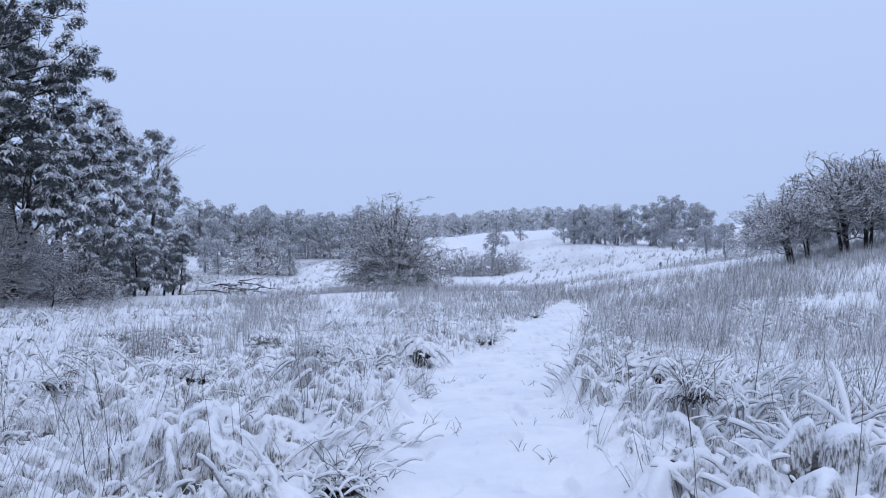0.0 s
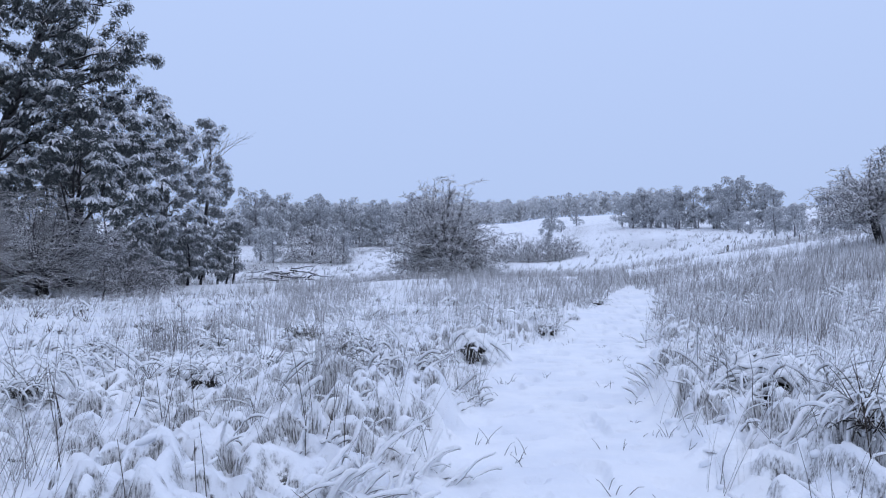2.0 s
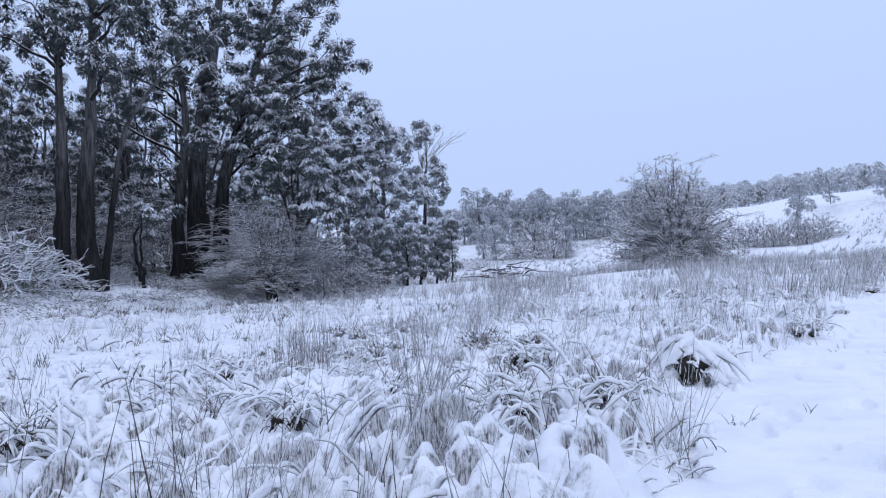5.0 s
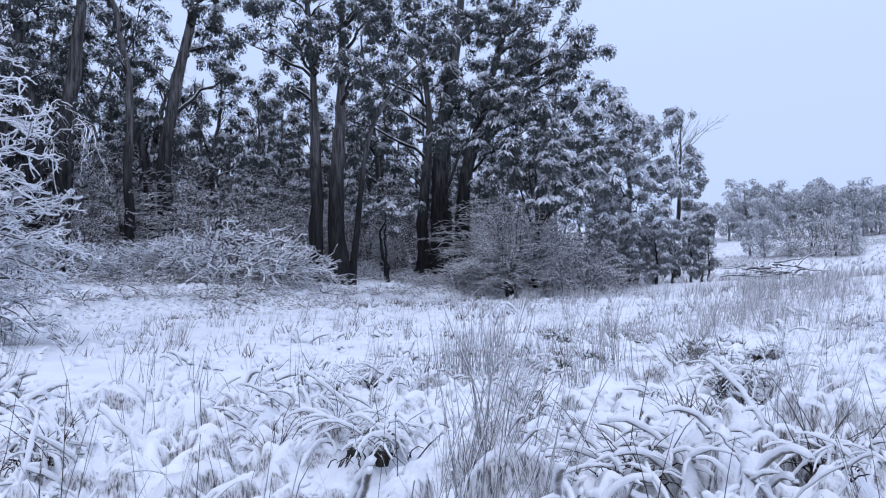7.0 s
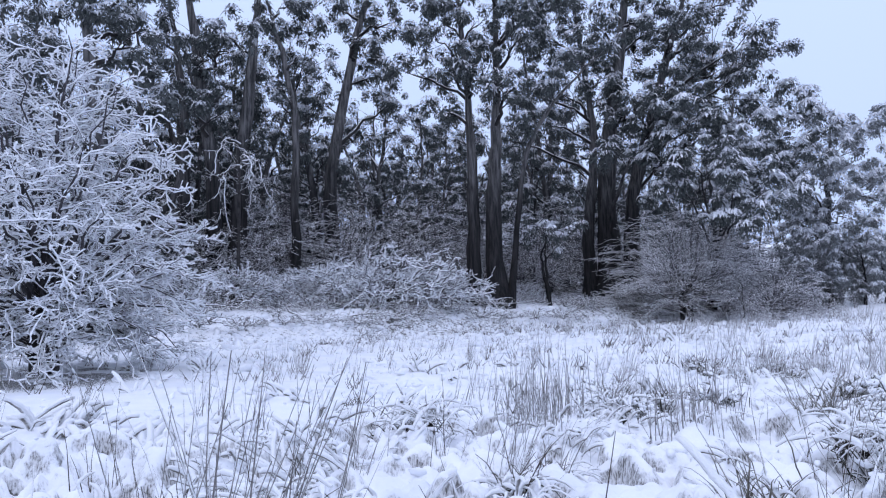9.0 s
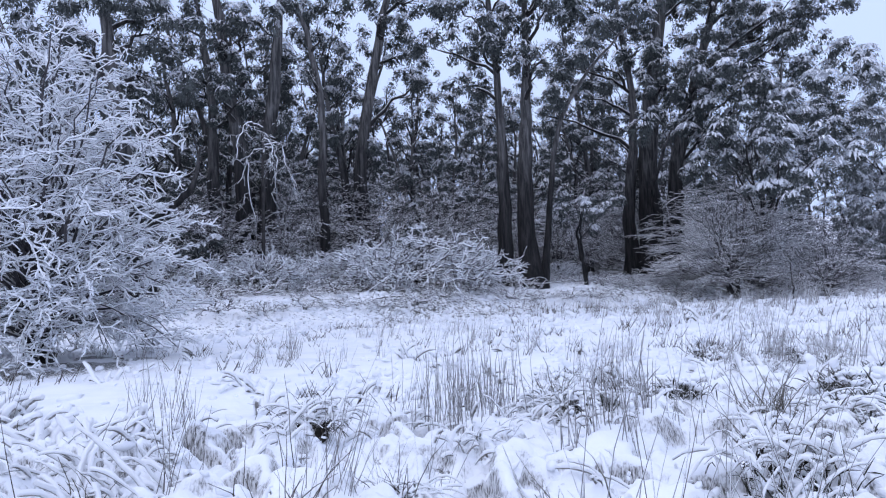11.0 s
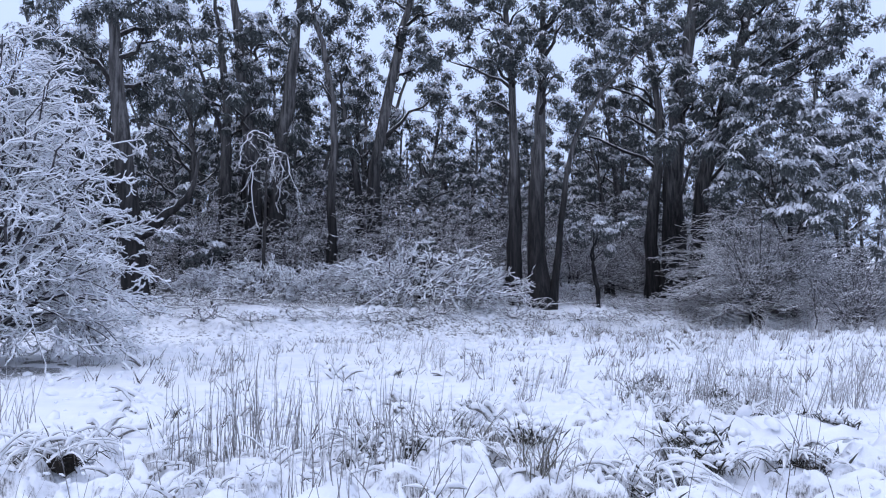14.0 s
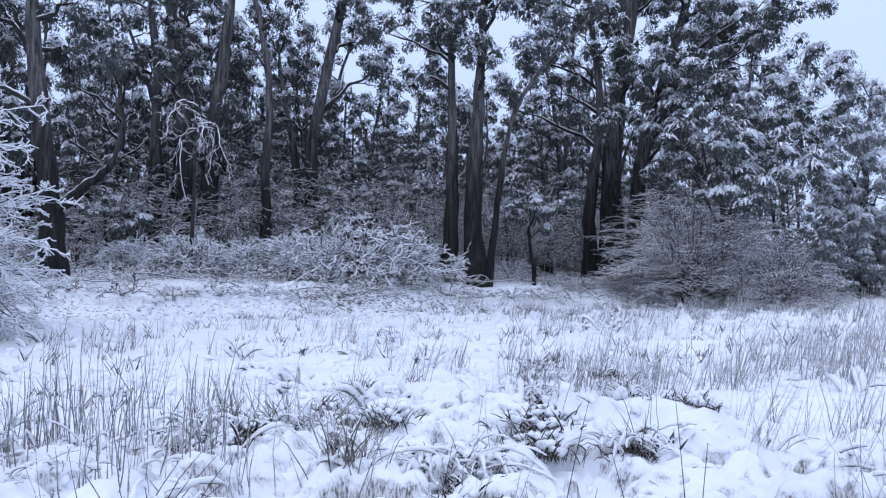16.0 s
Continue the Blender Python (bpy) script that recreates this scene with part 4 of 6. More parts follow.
# slender saplings below the boughs
for k, (x, y, z, rx, rz) in enumerate([(-32.9, 72.9, 5.6, 1.4, 2.2), (-31.5, 74.6, 6.1, 1.6, 2.6), (-30.4, 76.2, 5, 1.4, 2.2), (-29.2, 77.8, 5, 1.3, 2.2), (-28.1, 79.3, 6.2, 1.1, 2.3), (-29.4, 81, 6.4, 1.3, 2.3), (-30.6, 67.6, 4.4, 1.5, 2.0), (-29.4, 70.8, 4.6, 1.5, 2.1), (-31.2, 64.2, 4.6, 1.5, 2.0)]):
    b = lz(x, y)
    gum("slender young gum with hanging snowy foliage", (x, y, b), [([(x, y, b), (x + 0.2, y, 4), (x - 0.1, y + 0.1, z + rz * 0.8)], 0.09)],
        [(x, y, z, rx * 0.8, rz * 0.5), (x + 0.3, y, z + rz * 0.6, rx * 0.6, rz * 0.4), (x - 0.2, y + 0.2, z - rz * 0.55, rx * 0.75, rz * 0.4), (x + 0.3, y - 0.3, b + 1.5, rx * 0.6, rz * 0.35), (x - 0.5, y, b + 2.6, rx * 0.55, rz * 0.3)], 30 + k, per=70, snow=0.55, size=0.42, bushy=3, leaf=0.24, leaf_mat=M_LEAFHAZE, group="saplings at the wood's end", name="gum_sapling")

# left edge of the wood
gum("dark forked gum with an elbowed side limb", (-36.9, 17.4, 1.7),
    [([(-36.9, 17.4, 1.7), (-36.9, 17.3, 7), (-37.1, 16.6, 14), (-37.3, 15.8, 20)], 0.5), ([(-36.9, 17.5, 5.2), (-36.3, 18.6, 6.4), (-35.6, 19.7, 7.4), (-35.4, 20.0, 9.4)], 0.24)],
    [(-37.5, 14.5, 14.5, 2.2, 1.4), (-36.5, 18.0, 15.0, 1.6, 1.1), (-38.6, 16.0, 17.5, 2.4, 1.5), (-36.0, 15.0, 18.5, 2.2, 1.4), (-37.5, 17.5, 20.5, 2.4, 1.5), (-36.2, 19.5, 12.8, 1.3, 0.9), (-38.8, 13.0, 12.0, 1.6, 1.1), (-38.2, 18.6, 16.4, 1.6, 1.1), (-37.8, 19.6, 18.8, 1.7, 1.2), (-39.4, 15.0, 14.6, 1.5, 1.0), (-38.8, 18.0, 13.6, 1.2, 0.8)],
    17, per=125, snow=0.36, twigs=3, bushy=1, size=0.56, leaf=0.20)
gum("leaning pair of gum stems with snowy tufts", (-44.1, 24.8, 3.4),
    [([(-44.4, 24.2, 3.4), (-44.5, 23.8, 11), (-44.4, 23.4, 20), (-44.3, 23, 24)], 0.45), ([(-43.7, 25.4, 3.4), (-43.9, 25.9, 11), (-43.7, 26.7, 20), (-43.5, 27.4, 25)], 0.48), ([(-45.0, 22.8, 3.4), (-45.2, 22.4, 12), (-45.4, 22.0, 22)], 0.38)],
    [(-44.5, 21.6, 16, 1.8, 1.2), (-42.6, 24.5, 18, 1.8, 1.2), (-45.6, 25.6, 20, 2.2, 1.4), (-43.0, 28.2, 21, 2.2, 1.4), (-44.0, 22.5, 22.5, 2.4, 1.5), (-42.5, 25.5, 24, 2.4, 1.5), (-45.6, 20.6, 19.5, 1.8, 1.2), (-42.4, 22.6, 14.0, 1.2, 0.8), (-45.2, 23.6, 13.2, 1.4, 1.0), (-43.6, 26.8, 12.6, 1.2, 0.9), (-44.8, 27.0, 16.6, 1.7, 1.2), (-43.0, 23.0, 17.4, 1.5, 1.1), (-46.0, 21.8, 15.0, 1.6, 1.1), (-44.0, 24.8, 15.4, 1.3, 0.9), (-45.4, 26.4, 10.6, 1.2, 0.8)],
    18, per=125, snow=0.36, twigs=3, bushy=1, size=0.56, leaf=0.20)
gum("slim straight gum stem with a leaning top", (-41.5, 28.4, 2.6),
    [([(-41.5, 28.4, 2.6), (-41.5, 28.4, 10), (-41.8, 28.3, 15), (-42.6, 27.4, 20), (-43.0, 27.0, 23)], 0.25)],
    [(-42.8, 27.4, 20.0, 1.2, 0.8), (-41.6, 28.8, 18.0, 1.0, 0.7), (-43.2, 26.6, 22.8, 1.5, 1.0), (-42.0, 29.2, 22.0, 1.3, 0.9), (-41.2, 27.4, 15.6, 0.8, 0.6)], 19, per=36, snow=0.3, twigs=3)
gum("tall gum with a smooth upper trunk and tufted crown", (-44.0, 32.7, 3.4),
    [([(-44.2, 32.2, 3.4), (-44.0, 33.0, 11), (-43.5, 34.2, 21), (-43.2, 34.6, 26)], 0.45), ([(-44.6, 31.6, 3.4), (-45.4, 31.0, 11), (-46.0, 30.2, 18)], 0.32)],
    [(-44.6, 35.4, 18.4, 1.6, 1.0), (-42.2, 33.0, 19.8, 1.7, 1.1), (-42.0, 35.8, 21.6, 1.9, 1.2), (-44.8, 33.2, 23.0, 2.0, 1.3), (-42.6, 34.8, 25.4, 2.2, 1.4), (-46.2, 29.6, 18.6, 1.7, 1.1), (-45.4, 31.2, 15.6, 1.4, 0.9), (-43.0, 36.2, 16.2, 1.2, 0.8), (-44.8, 30.0, 13.2, 1.3, 0.9), (-46.0, 28.6, 16.4, 1.5, 1.1), (-45.0, 34.6, 14.2, 1.3, 0.9), (-44.2, 31.0, 20.8, 1.7, 1.2), (-45.0, 33.0, 11.4, 1.1, 0.8), (-46.4, 30.4, 21.4, 1.7, 1.2)],
    20, per=125, snow=0.36, twigs=3, bushy=1, size=0.56, leaf=0.20)
for k, (x, y, z, r) in enumerate([(-42.8, 19.9, 6.1, 1.1), (-39.6, 33.2, 5.8, 0.6), (-41.0, 21.0, 5.2, 0.9), (-40.6, 44.5, 6.6, 1.0), (-43.0, 47.0, 7.5, 1.2), (-46.0, 38.5, 8.5, 1.3)]):
    b = lz(x, y)
    gum("understorey young gum whitened by snow", (x, y, b), [([(x + 0.3, y, b), (x + 0.1, y + 0.1, (z + b) / 2), (x, y, z + 0.6)], 0.09)],
        [(x + r * 0.8, y + r * 0.4, z, r * 0.8, r * 0.4), (x - r * 0.7, y + r * 0.2, z + 0.3, r * 0.8, r * 0.4), (x, y - r * 0.7, z - 0.5, r * 0.7, r * 0.4), (x + r * 0.2, y + r * 0.9, z - 0.2, r * 0.7, r * 0.4)], 50 + k, leaf=0.28, per=34, snow=0.6, size=0.36,
        group="understorey saplings", name="gum_sapling")

# the wood behind: four gums, copied
rng = np.random.RandomState(5)
stock = [flat_gum("slim gum of the inner wood, bark dark at the foot", 0, 0, 19, (0.8, 0.4), 0.23, 20, 2.8, 60, z0=0.26, per=84, leaf=0.24, size=0.6),
         flat_gum("forked gum of the inner wood with tufted crown", 0, 0, 21, (-0.9, 0.6), 0.27, 21, 3.0, 61, z0=0.24, forks=2, per=84, leaf=0.24, size=0.6),
         flat_gum("leaning gum of the inner wood with snowy tufts", 0, 0, 17, (2.4, -1.0), 0.21, 19, 2.7, 62, z0=0.26, per=84, leaf=0.24, size=0.6),
         flat_gum("tall thin gum with low side foliage", 0, 0, 18, (0.4, -0.8), 0.18, 21, 2.6, 63, z0=0.16, per=84, leaf=0.24, size=0.6)]
spots = []
for k in range(400):
    x, y = rng.uniform(-84, -46), rng.uniform(-4, 108)
    x -= 0.05 * max(0, y - 60) * -1.2
    if -x < 36 + 0.12 * y + 5:
        continue
    if all((x - a) ** 2 + (y - c) ** 2 > (3.0 if -x < 58 else 4.6) ** 2 for a, c in spots + [(-44.1, 24.8), (-44, 32.7), (-41.5, 28.4), (-36.9, 17.4), (-37.5, 51.2)]):
        spots.append((x, y))
spots_front = [(-47.0, 52.0), (-50.0, 57.0), (-45.5, 58.0), (-52.0, 50.0), (-48.0, 21.0), (-50.0, 28.5), (-47.0, 15.5), (-49.5, 44.5), (-47.5, 38.0), (-53.0, 33.0), (-51.8, 27.5)]
spots = [p for p in spots if all((p[0] - a) ** 2 + (p[1] - c) ** 2 > 6 for a, c in spots_front)]
spots = spots_front + sorted(spots, key=lambda p: -p[0] + 0.25 * abs(p[1] - 35))[:66]
for k, (x, y) in enumerate(spots):
    src = stock[k % 4] if k < 4 or -x < 50 else stock[(k % 2) * 2 + 1]
    m = Matrix.Translation((x, y, lz(x, y))) @ Matrix.Rotation(rng.uniform(0, 6.28), 4, "Z") @ Matrix.Scale(rng.uniform(0.8, 1.1) * (1.0 if -x < 52 else 0.82), 4)
    if k < 4:
        src.matrix_basis = m
    else:
        copy_thing(src, m)

# bare understorey and brambles
def spread_copies(src, places, rng, lo=0.8, hi=1.2):
    for k, (x, y, *s) in enumerate(places):
        sc = s[0] if s else rng.uniform(lo, hi)
        m = Matrix.Translation((x, y, lz(x, y) - 0.03)) @ Matrix.Rotation(rng.uniform(0, 6.28), 4, "Z") @ Matrix.Scale(sc, 4)
        if k == 0:
            src.matrix_basis = m
        else:
            copy_thing(src, m)


under = dome("bare_shrub", "leafless understorey shrub with snow-lined twigs", (0, 0, 0), 3.4, 5.6, 71, limbs=20, n1=6, n2=4, n3=2, rb=0.06, mat=M_TWIGDARK, least=0.009, group="bare understorey shrubs", low=0.3, bias=1.0, fork=0.2, trunks=3, ratio=(0.36, 0.5, 0.55))
pl = []
for k in range(300):
    x, y = rng.uniform(-62, -41.5), rng.uniform(4, 66)
    if all((x - a) ** 2 + (y - c) ** 2 > 3.6 ** 2 for a, c in pl):
        pl.append((x, y))
front = [(-39.8, 44.6, 0.8), (-41.5, 48.5, 1.0), (-42.6, 43.6, 1.1), (-45, 47, 1.3), (-40.2, 41.4, 0.7), (-40.8, 31.4, 1.4), (-42.6, 36.6, 1.45), (-41.2, 42.2, 1.2), (-42.2, 21.6, 1.3), (-40.8, 46.6, 1.2), (-43.4, 29.0, 1.5), (-40.4, 35.4, 1.2), (-44.5, 40.0, 1.5), (-40.6, 25.6, 1.0), (-32.4, 57.5, 0.75), (-31.8, 63.0, 0.7), (-33.2, 67.0, 0.8), (-32.6, 72.0, 0.7), (-34.5, 77.0, 0.8), (-46.0, 52.0, 1.3), (-48.0, 56.5, 1.3), (-44.0, 58.0, 1.2), (-40.5, 56.0, 1.0), (-42.0, 62.0, 1.1), (-38.0, 60.5, 0.9)]
spread_copies(under, front + pl[:34], rng, 1.2, 1.9)
thicket = dome("thicket_shrub", "dense leafless thicket of grey twigs lined with snow", (0, 0, 0), 3.0, 3.4, 77, limbs=30, n1=6, n2=4, n3=2, rb=0.05, mat=M_TWIGDARK, least=0.011, group="thickets between the trunks", low=0.0, bias=1.0, fork=0.1, trunks=4, ratio=(0.4, 0.5, 0.55), droop=0.1)
spread_copies(thicket, [(-42.0, 14.5), (-42.6, 18.6), (-44.0, 22.0), (-43.2, 27.4), (-43.8, 31.6), (-42.4, 35.6), (-42.0, 39.4), (-42.4, 43.6), (-43.4, 48.4), (-42.6, 53.6), (-41.4, 58.4), (-39.6, 63.4), (-38.8, 69.0), (-47.5, 25.0), (-48.0, 34.0), (-47.6, 42.0), (-47.2, 51.0), (-34.6, 60.5, 1.3), (-33.8, 65.0, 1.3), (-36.2, 57.6, 1.3), (-37.4, 62.0, 1.5), (-35.0, 71.0, 1.3)], rng, 0.85, 1.3)
bramble = dome("bramble_bush", "tangled bramble bush arching under snow", (0, 0, 0), 2.5, 1.75, 72, limbs=44, n1=5, n2=3, n3=2, rb=0.03, mat=M_TWIGLINE, least=0.012, group="brambles at the wood's edge", trunks=5, droop=0.24, level=0.8, ratio=(0.42, 0.55, 0.6), jit=0.13, coat=0.0105)
spread_copies(bramble, [(-38.6, 23.6, 1.2), (-39.2, 26.6, 0.9), (-38.2, 29.6, 1.15), (-37.2, 32.4, 1.5), (-36.6, 35.4, 1.1), (-40.2, 21.4, 0.8), (-38.8, 36.0, 0.7), (-41.5, 30.5, 1.0), (-38.6, 43.4, 0.6), (-38.0, 13.0, 0.9)], rng)
low = dome("low_bramble", "low snow-dusted bramble on the wood's bank", (0, 0, 0), 1.5, 0.62, 73, limbs=11, n1=4, n2=3, n3=2, rb=0.02, mat=M_BRAMBLE, least=0.0125, group="low brambles on the bank", trunks=3, droop=0.35, level=0.6)
pl = [(-32.6 - rng.uniform(0, 2.2) - 0.06 * (y - 38), y) for y in np.arange(14, 60, 2.0)] + [(-37.6, 41.0, 0.8), (-36.6, 45.5, 0.8), (-38.4, 47.6, 0.9), (-37.0, 55.0, 0.9), (-35.6, 48.8, 0.7), (-39.5, 40.0, 1.0)] + [(-35.2 - rng.uniform(0, 1.6) - 0.05 * (y - 38), y, rng.uniform(0.6, 1.0)) for y in np.arange(15, 57, 1.9)] + [(-36.8 - rng.uniform(0, 2.6) - 0.05 * (y - 38), y, rng.uniform(0.8, 1.3)) for y in np.arange(15, 58, 1.7)]
spread_copies(low, pl, rng, 0.65, 1.15)

# the twiggy grey shrub below the boughs, and the sapling before it
dome("bare_shrub", "wide leafless shrub with snow-lined twigs", (-32.4, 52.8, lz(-32.4, 52.8)), 5.8, 8.0, 74, limbs=88, n1=9, n2=6, n3=2, rb=0.15, mat=M_TWIGPALE, least=0.011, low=0.08, fork=0.14, level=0.3, ratio=(0.46, 0.46, 0.5), trunks=7, droop=0.05, jit=0.06)
dome("bare_shrub", "lower grey shrub with level snow-lined twigs", (-26.6, 54.0, lz(-26.6, 54.0)), 3.6, 4.0, 78, limbs=46, n1=8, n2=5, n3=2, rb=0.09, mat=M_TWIGDARK, least=0.011, low=0.04, fork=0.12, level=0.35, ratio=(0.46, 0.46, 0.5), trunks=5, droop=0.06, jit=0.06)
bare("sapling", "small leafless sapling in the snow", (-26.7, 50.8, lz(-26.7, 50.8)), 2.6, 0.9, 75, stems=1, n1=14, n2=5, n3=3, rb=0.04, least=0.008, open_angle=0.1, category="tree")

# the great white shrub
dome("snowy_shrub", "large shrub thickly coated in white snow", (-22.6, 13.0, lz(-22.6, 13.0)), 4.7, 9.6, 81, limbs=110, n1=7, n2=5, n3=3, rb=0.13, mat=M_TWIGLINE, least=0.010, coat=0.022, low=-0.1, fork=0.12, level=0.55, droop=0.16, skirt=0.88, fine=4, jit=0.085, ratio=(0.3, 0.48, 0.55), trunks=6)

# the round bare tree in the meadow
dome("hawthorn_tree", "round leafless hawthorn rimed with snow", (-4.4, 64.9, lz(-4.4, 64.9)), 4.9, 8.2, 88, limbs=96, n1=9, n2=6, n3=4, rb=0.2, mat=M_TWIGPALE, least=0.012, low=-0.04, fork=0.11, level=0.45, droop=0.06, bias=1.15, lift=0.95, category="tree", ratio=(0.42, 0.5, 0.55), trunks=4)

# bare trees on the slope
slope = dome("plum_tree", "leafless spreading tree with snow along its branches", (0, 0, 0), 4.6, 6.0, 83, limbs=40, n1=8, n2=5, n3=2, rb=0.10, mat=M_TWIGPALE, least=0.014, category="tree", group="bare trees on the slope", low=0.36, fork=0.30, level=0.5, droop=0.08, lift=0.95, trunks=3, ratio=(0.42, 0.5, 0.55))
for k, (x, y, a, s, lean) in enumerate([(22.4, 47.6, 0, 0.86, -13), (24.1, 48.8, 0.4, 0.74, -8), (25.9, 47.5, 2.4, 1.3, -6), (27.0, 47.2, -0.4, 1.22, 3), (29.4, 47.6, 1.2, 1.2, 5)]):
    m = Matrix.Translation((x, y, lz(x, y))) @ Matrix.Rotation(radians(lean), 4, "Y") @ Matrix.Rotation(a, 4, "Z") @ Matrix.Scale(s, 4)
    if k:
        copy_thing(slope, m)
    else:
        slope.matrix_basis = m

# ---- the far trees ----
rng = np.random.RandomState(9)
# Leaf, snow and bark colours of these trees carry the haze.
farst = [flat_gum("distant snowy gum, leaves paled for haze", 0, 0, 10, (0.5, 0.3), 0.22, 13, 2.0, 90, z0=0.15, cr=1.5, per=34, leaf=0.5, size=0.8, twigs=0, snow_mat=M_HAZESNOW, snow=0.5, leaf_mat=M_HAZELEAF, bark=M_HAZETWIG, group="distant trees"),
         flat_gum("broad distant gum under snow", 0, 0, 9, (-0.4, 0.3), 0.24, 15, 2.8, 91, z0=0.18, cr=1.6, per=34, leaf=0.5, size=0.8, twigs=0, snow_mat=M_HAZESNOW, snow=0.5, leaf_mat=M_HAZELEAF, bark=M_HAZETWIG, group="distant trees"),
         flat_gum("distant bushy gum with snow, paled for haze", 0, 0, 7, (0.2, 0.1), 0.18, 12, 2.4, 92, z0=0.12, cr=1.4, per=34, leaf=0.5, size=0.8, twigs=0, snow_mat=M_HAZESNOW, snow=0.65, leaf_mat=M_HAZELEAF, bark=M_HAZETWIG, group="distant trees")]
far = []
for k in range(9):
    f = k / 8
    far.append((46 - 6 * f + rng.uniform(-2, 2), 84 + 50 * f, 0.86 - 0.3 * f))
    far.append((52 - 2 * f + rng.uniform(-3, 3), 88 + 50 * f, 0.95 - 0.4 * f))
for k in range(26):
    f = k / 25
    far.append((50 - 17 * f + rng.uniform(-3, 3), 140 + 60 * f + rng.uniform(-5, 5), rng.uniform(0.75, 1.15)))
for k in range(40):
    f = (k + rng.rand()) / 40
    far.append((-76 + 60 * f, 200 + 32 * f + rng.uniform(-10, 12), rng.uniform(1.0, 1.75)))
far += [(50.0, 92, 1.35), (56.0, 95, 1.3), (45.5, 92, 1.1), (18.2, 256, 1.15), (27.5, 262, 0.7), (-43.6, 143.6, 1.0), (-30.5, 147.0, 0.8), (-46.8, 146.0, 0.7), (20.0, 236, 0.55), (9.2, 140, 0.85)]
for k, (x, y, s) in enumerate(far):
    m = Matrix.Translation((x, y, lz(x, y) - 0.1)) @ Matrix.Rotation(rng.uniform(0, 6.28), 4, "Z") @ Matrix.Scale(s, 4)
    if k < 3:
        farst[k].matrix_basis = m
    else:
        copy_thing(farst[2 if s < 0.7 else k % 3], m)
farbare = dome("bare_shrub", "distant leafless thicket, twigs paled for haze", (-36.2, 145.6, lz(-36.2, 145.6)), 5.4, 8.4, 93, limbs=30, n1=5, n2=4, n3=2, rb=0.1, mat=M_HAZETWIG, least=0.032, group="distant thickets", trunks=3, level=0.7)
for x, y, s in [(-12.0, 140, 0.7), (-8.5, 142, 0.6), (-0.6, 132, 0.55), (1.7, 131, 0.52), (4.0, 131.5, 0.6), (6.4, 130.5, 0.5), (8.6, 131.5, 0.56), (11.0, 131, 0.5), (13.0, 131.5, 0.46), (5.2, 129, 0.42), (9.8, 129, 0.4), (-33.0, 147.0, 0.8), (-40.0, 146.0, 0.7)]:
    copy_thing(farbare, Matrix.Translation((x, y, lz(x, y))) @ Matrix.Rotation(rng.uniform(0, 6.28), 4, "Z") @ Matrix.Scale(s, 4))

# woods on the far ridge
n = 420
X = rng.uniform(-190, 120, n)
Y = rng.uniform(500, 560, n)
C, Rr = [], []
for x, y in zip(X, Y):
    b, h = lz(x, y), rng.uniform(9, 16)
    for q in range(5):
        C.append((x + rng.normal() * 2.2, y + rng.normal() * 2, b + h * (0.2 + 0.17 * q)))
        Rr.append(rng.uniform(2.0, 3.2))
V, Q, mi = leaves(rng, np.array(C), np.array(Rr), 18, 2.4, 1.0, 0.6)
tagged(new("far_wood", mesh_of("far_wood", V, Q, None, [M_HAZERIDGE, M_HAZESNOW], mi, False)), "far snowy wood on the ridge, paled for haze", "wood", kind="stuff")

# ---- grass ----
def scatter(rng, n, x0, x1, y0, y1, keep):
    x, y = rng.uniform(x0, x1, n), rng.uniform(y0, y1, n)
    k = keep(x, y) > rng.random_sample(n)
    return x[k], y[k]


def arcs(rng, x, y, z, length, out, rise, fall, s, az):
    n = len(x)
    q = np.linspace(0, 1, s)[None]
    L = (length * rng.uniform(0.6, 1.4, n))[:, None]
    o = out * rng.uniform(0.6, 1.3, n)[:, None]
    h = L * (rise * rng.uniform(0.7, 1.3, n)[:, None] * q - fall * rng.uniform(0.7, 1.3, n)[:, None] * q * q)
    w = np.cumsum(rng.normal(size=(n, s, 2)) * 0.018, axis=1) * L[..., None]
    return np.stack([x[:, None] + np.cos(az)[:, None] * o * L * q + w[..., 0], y[:, None] + np.sin(az)[:, None] * o * L * q + w[..., 1], z[:, None] + h], -1), L


rng = np.random.RandomState(3)


def from_walk(x, y):
    """Metres from the line walked."""
    yy = np.clip(y, 0, 17)
    return np.hypot(x - 0.07 * yy, y - yy)


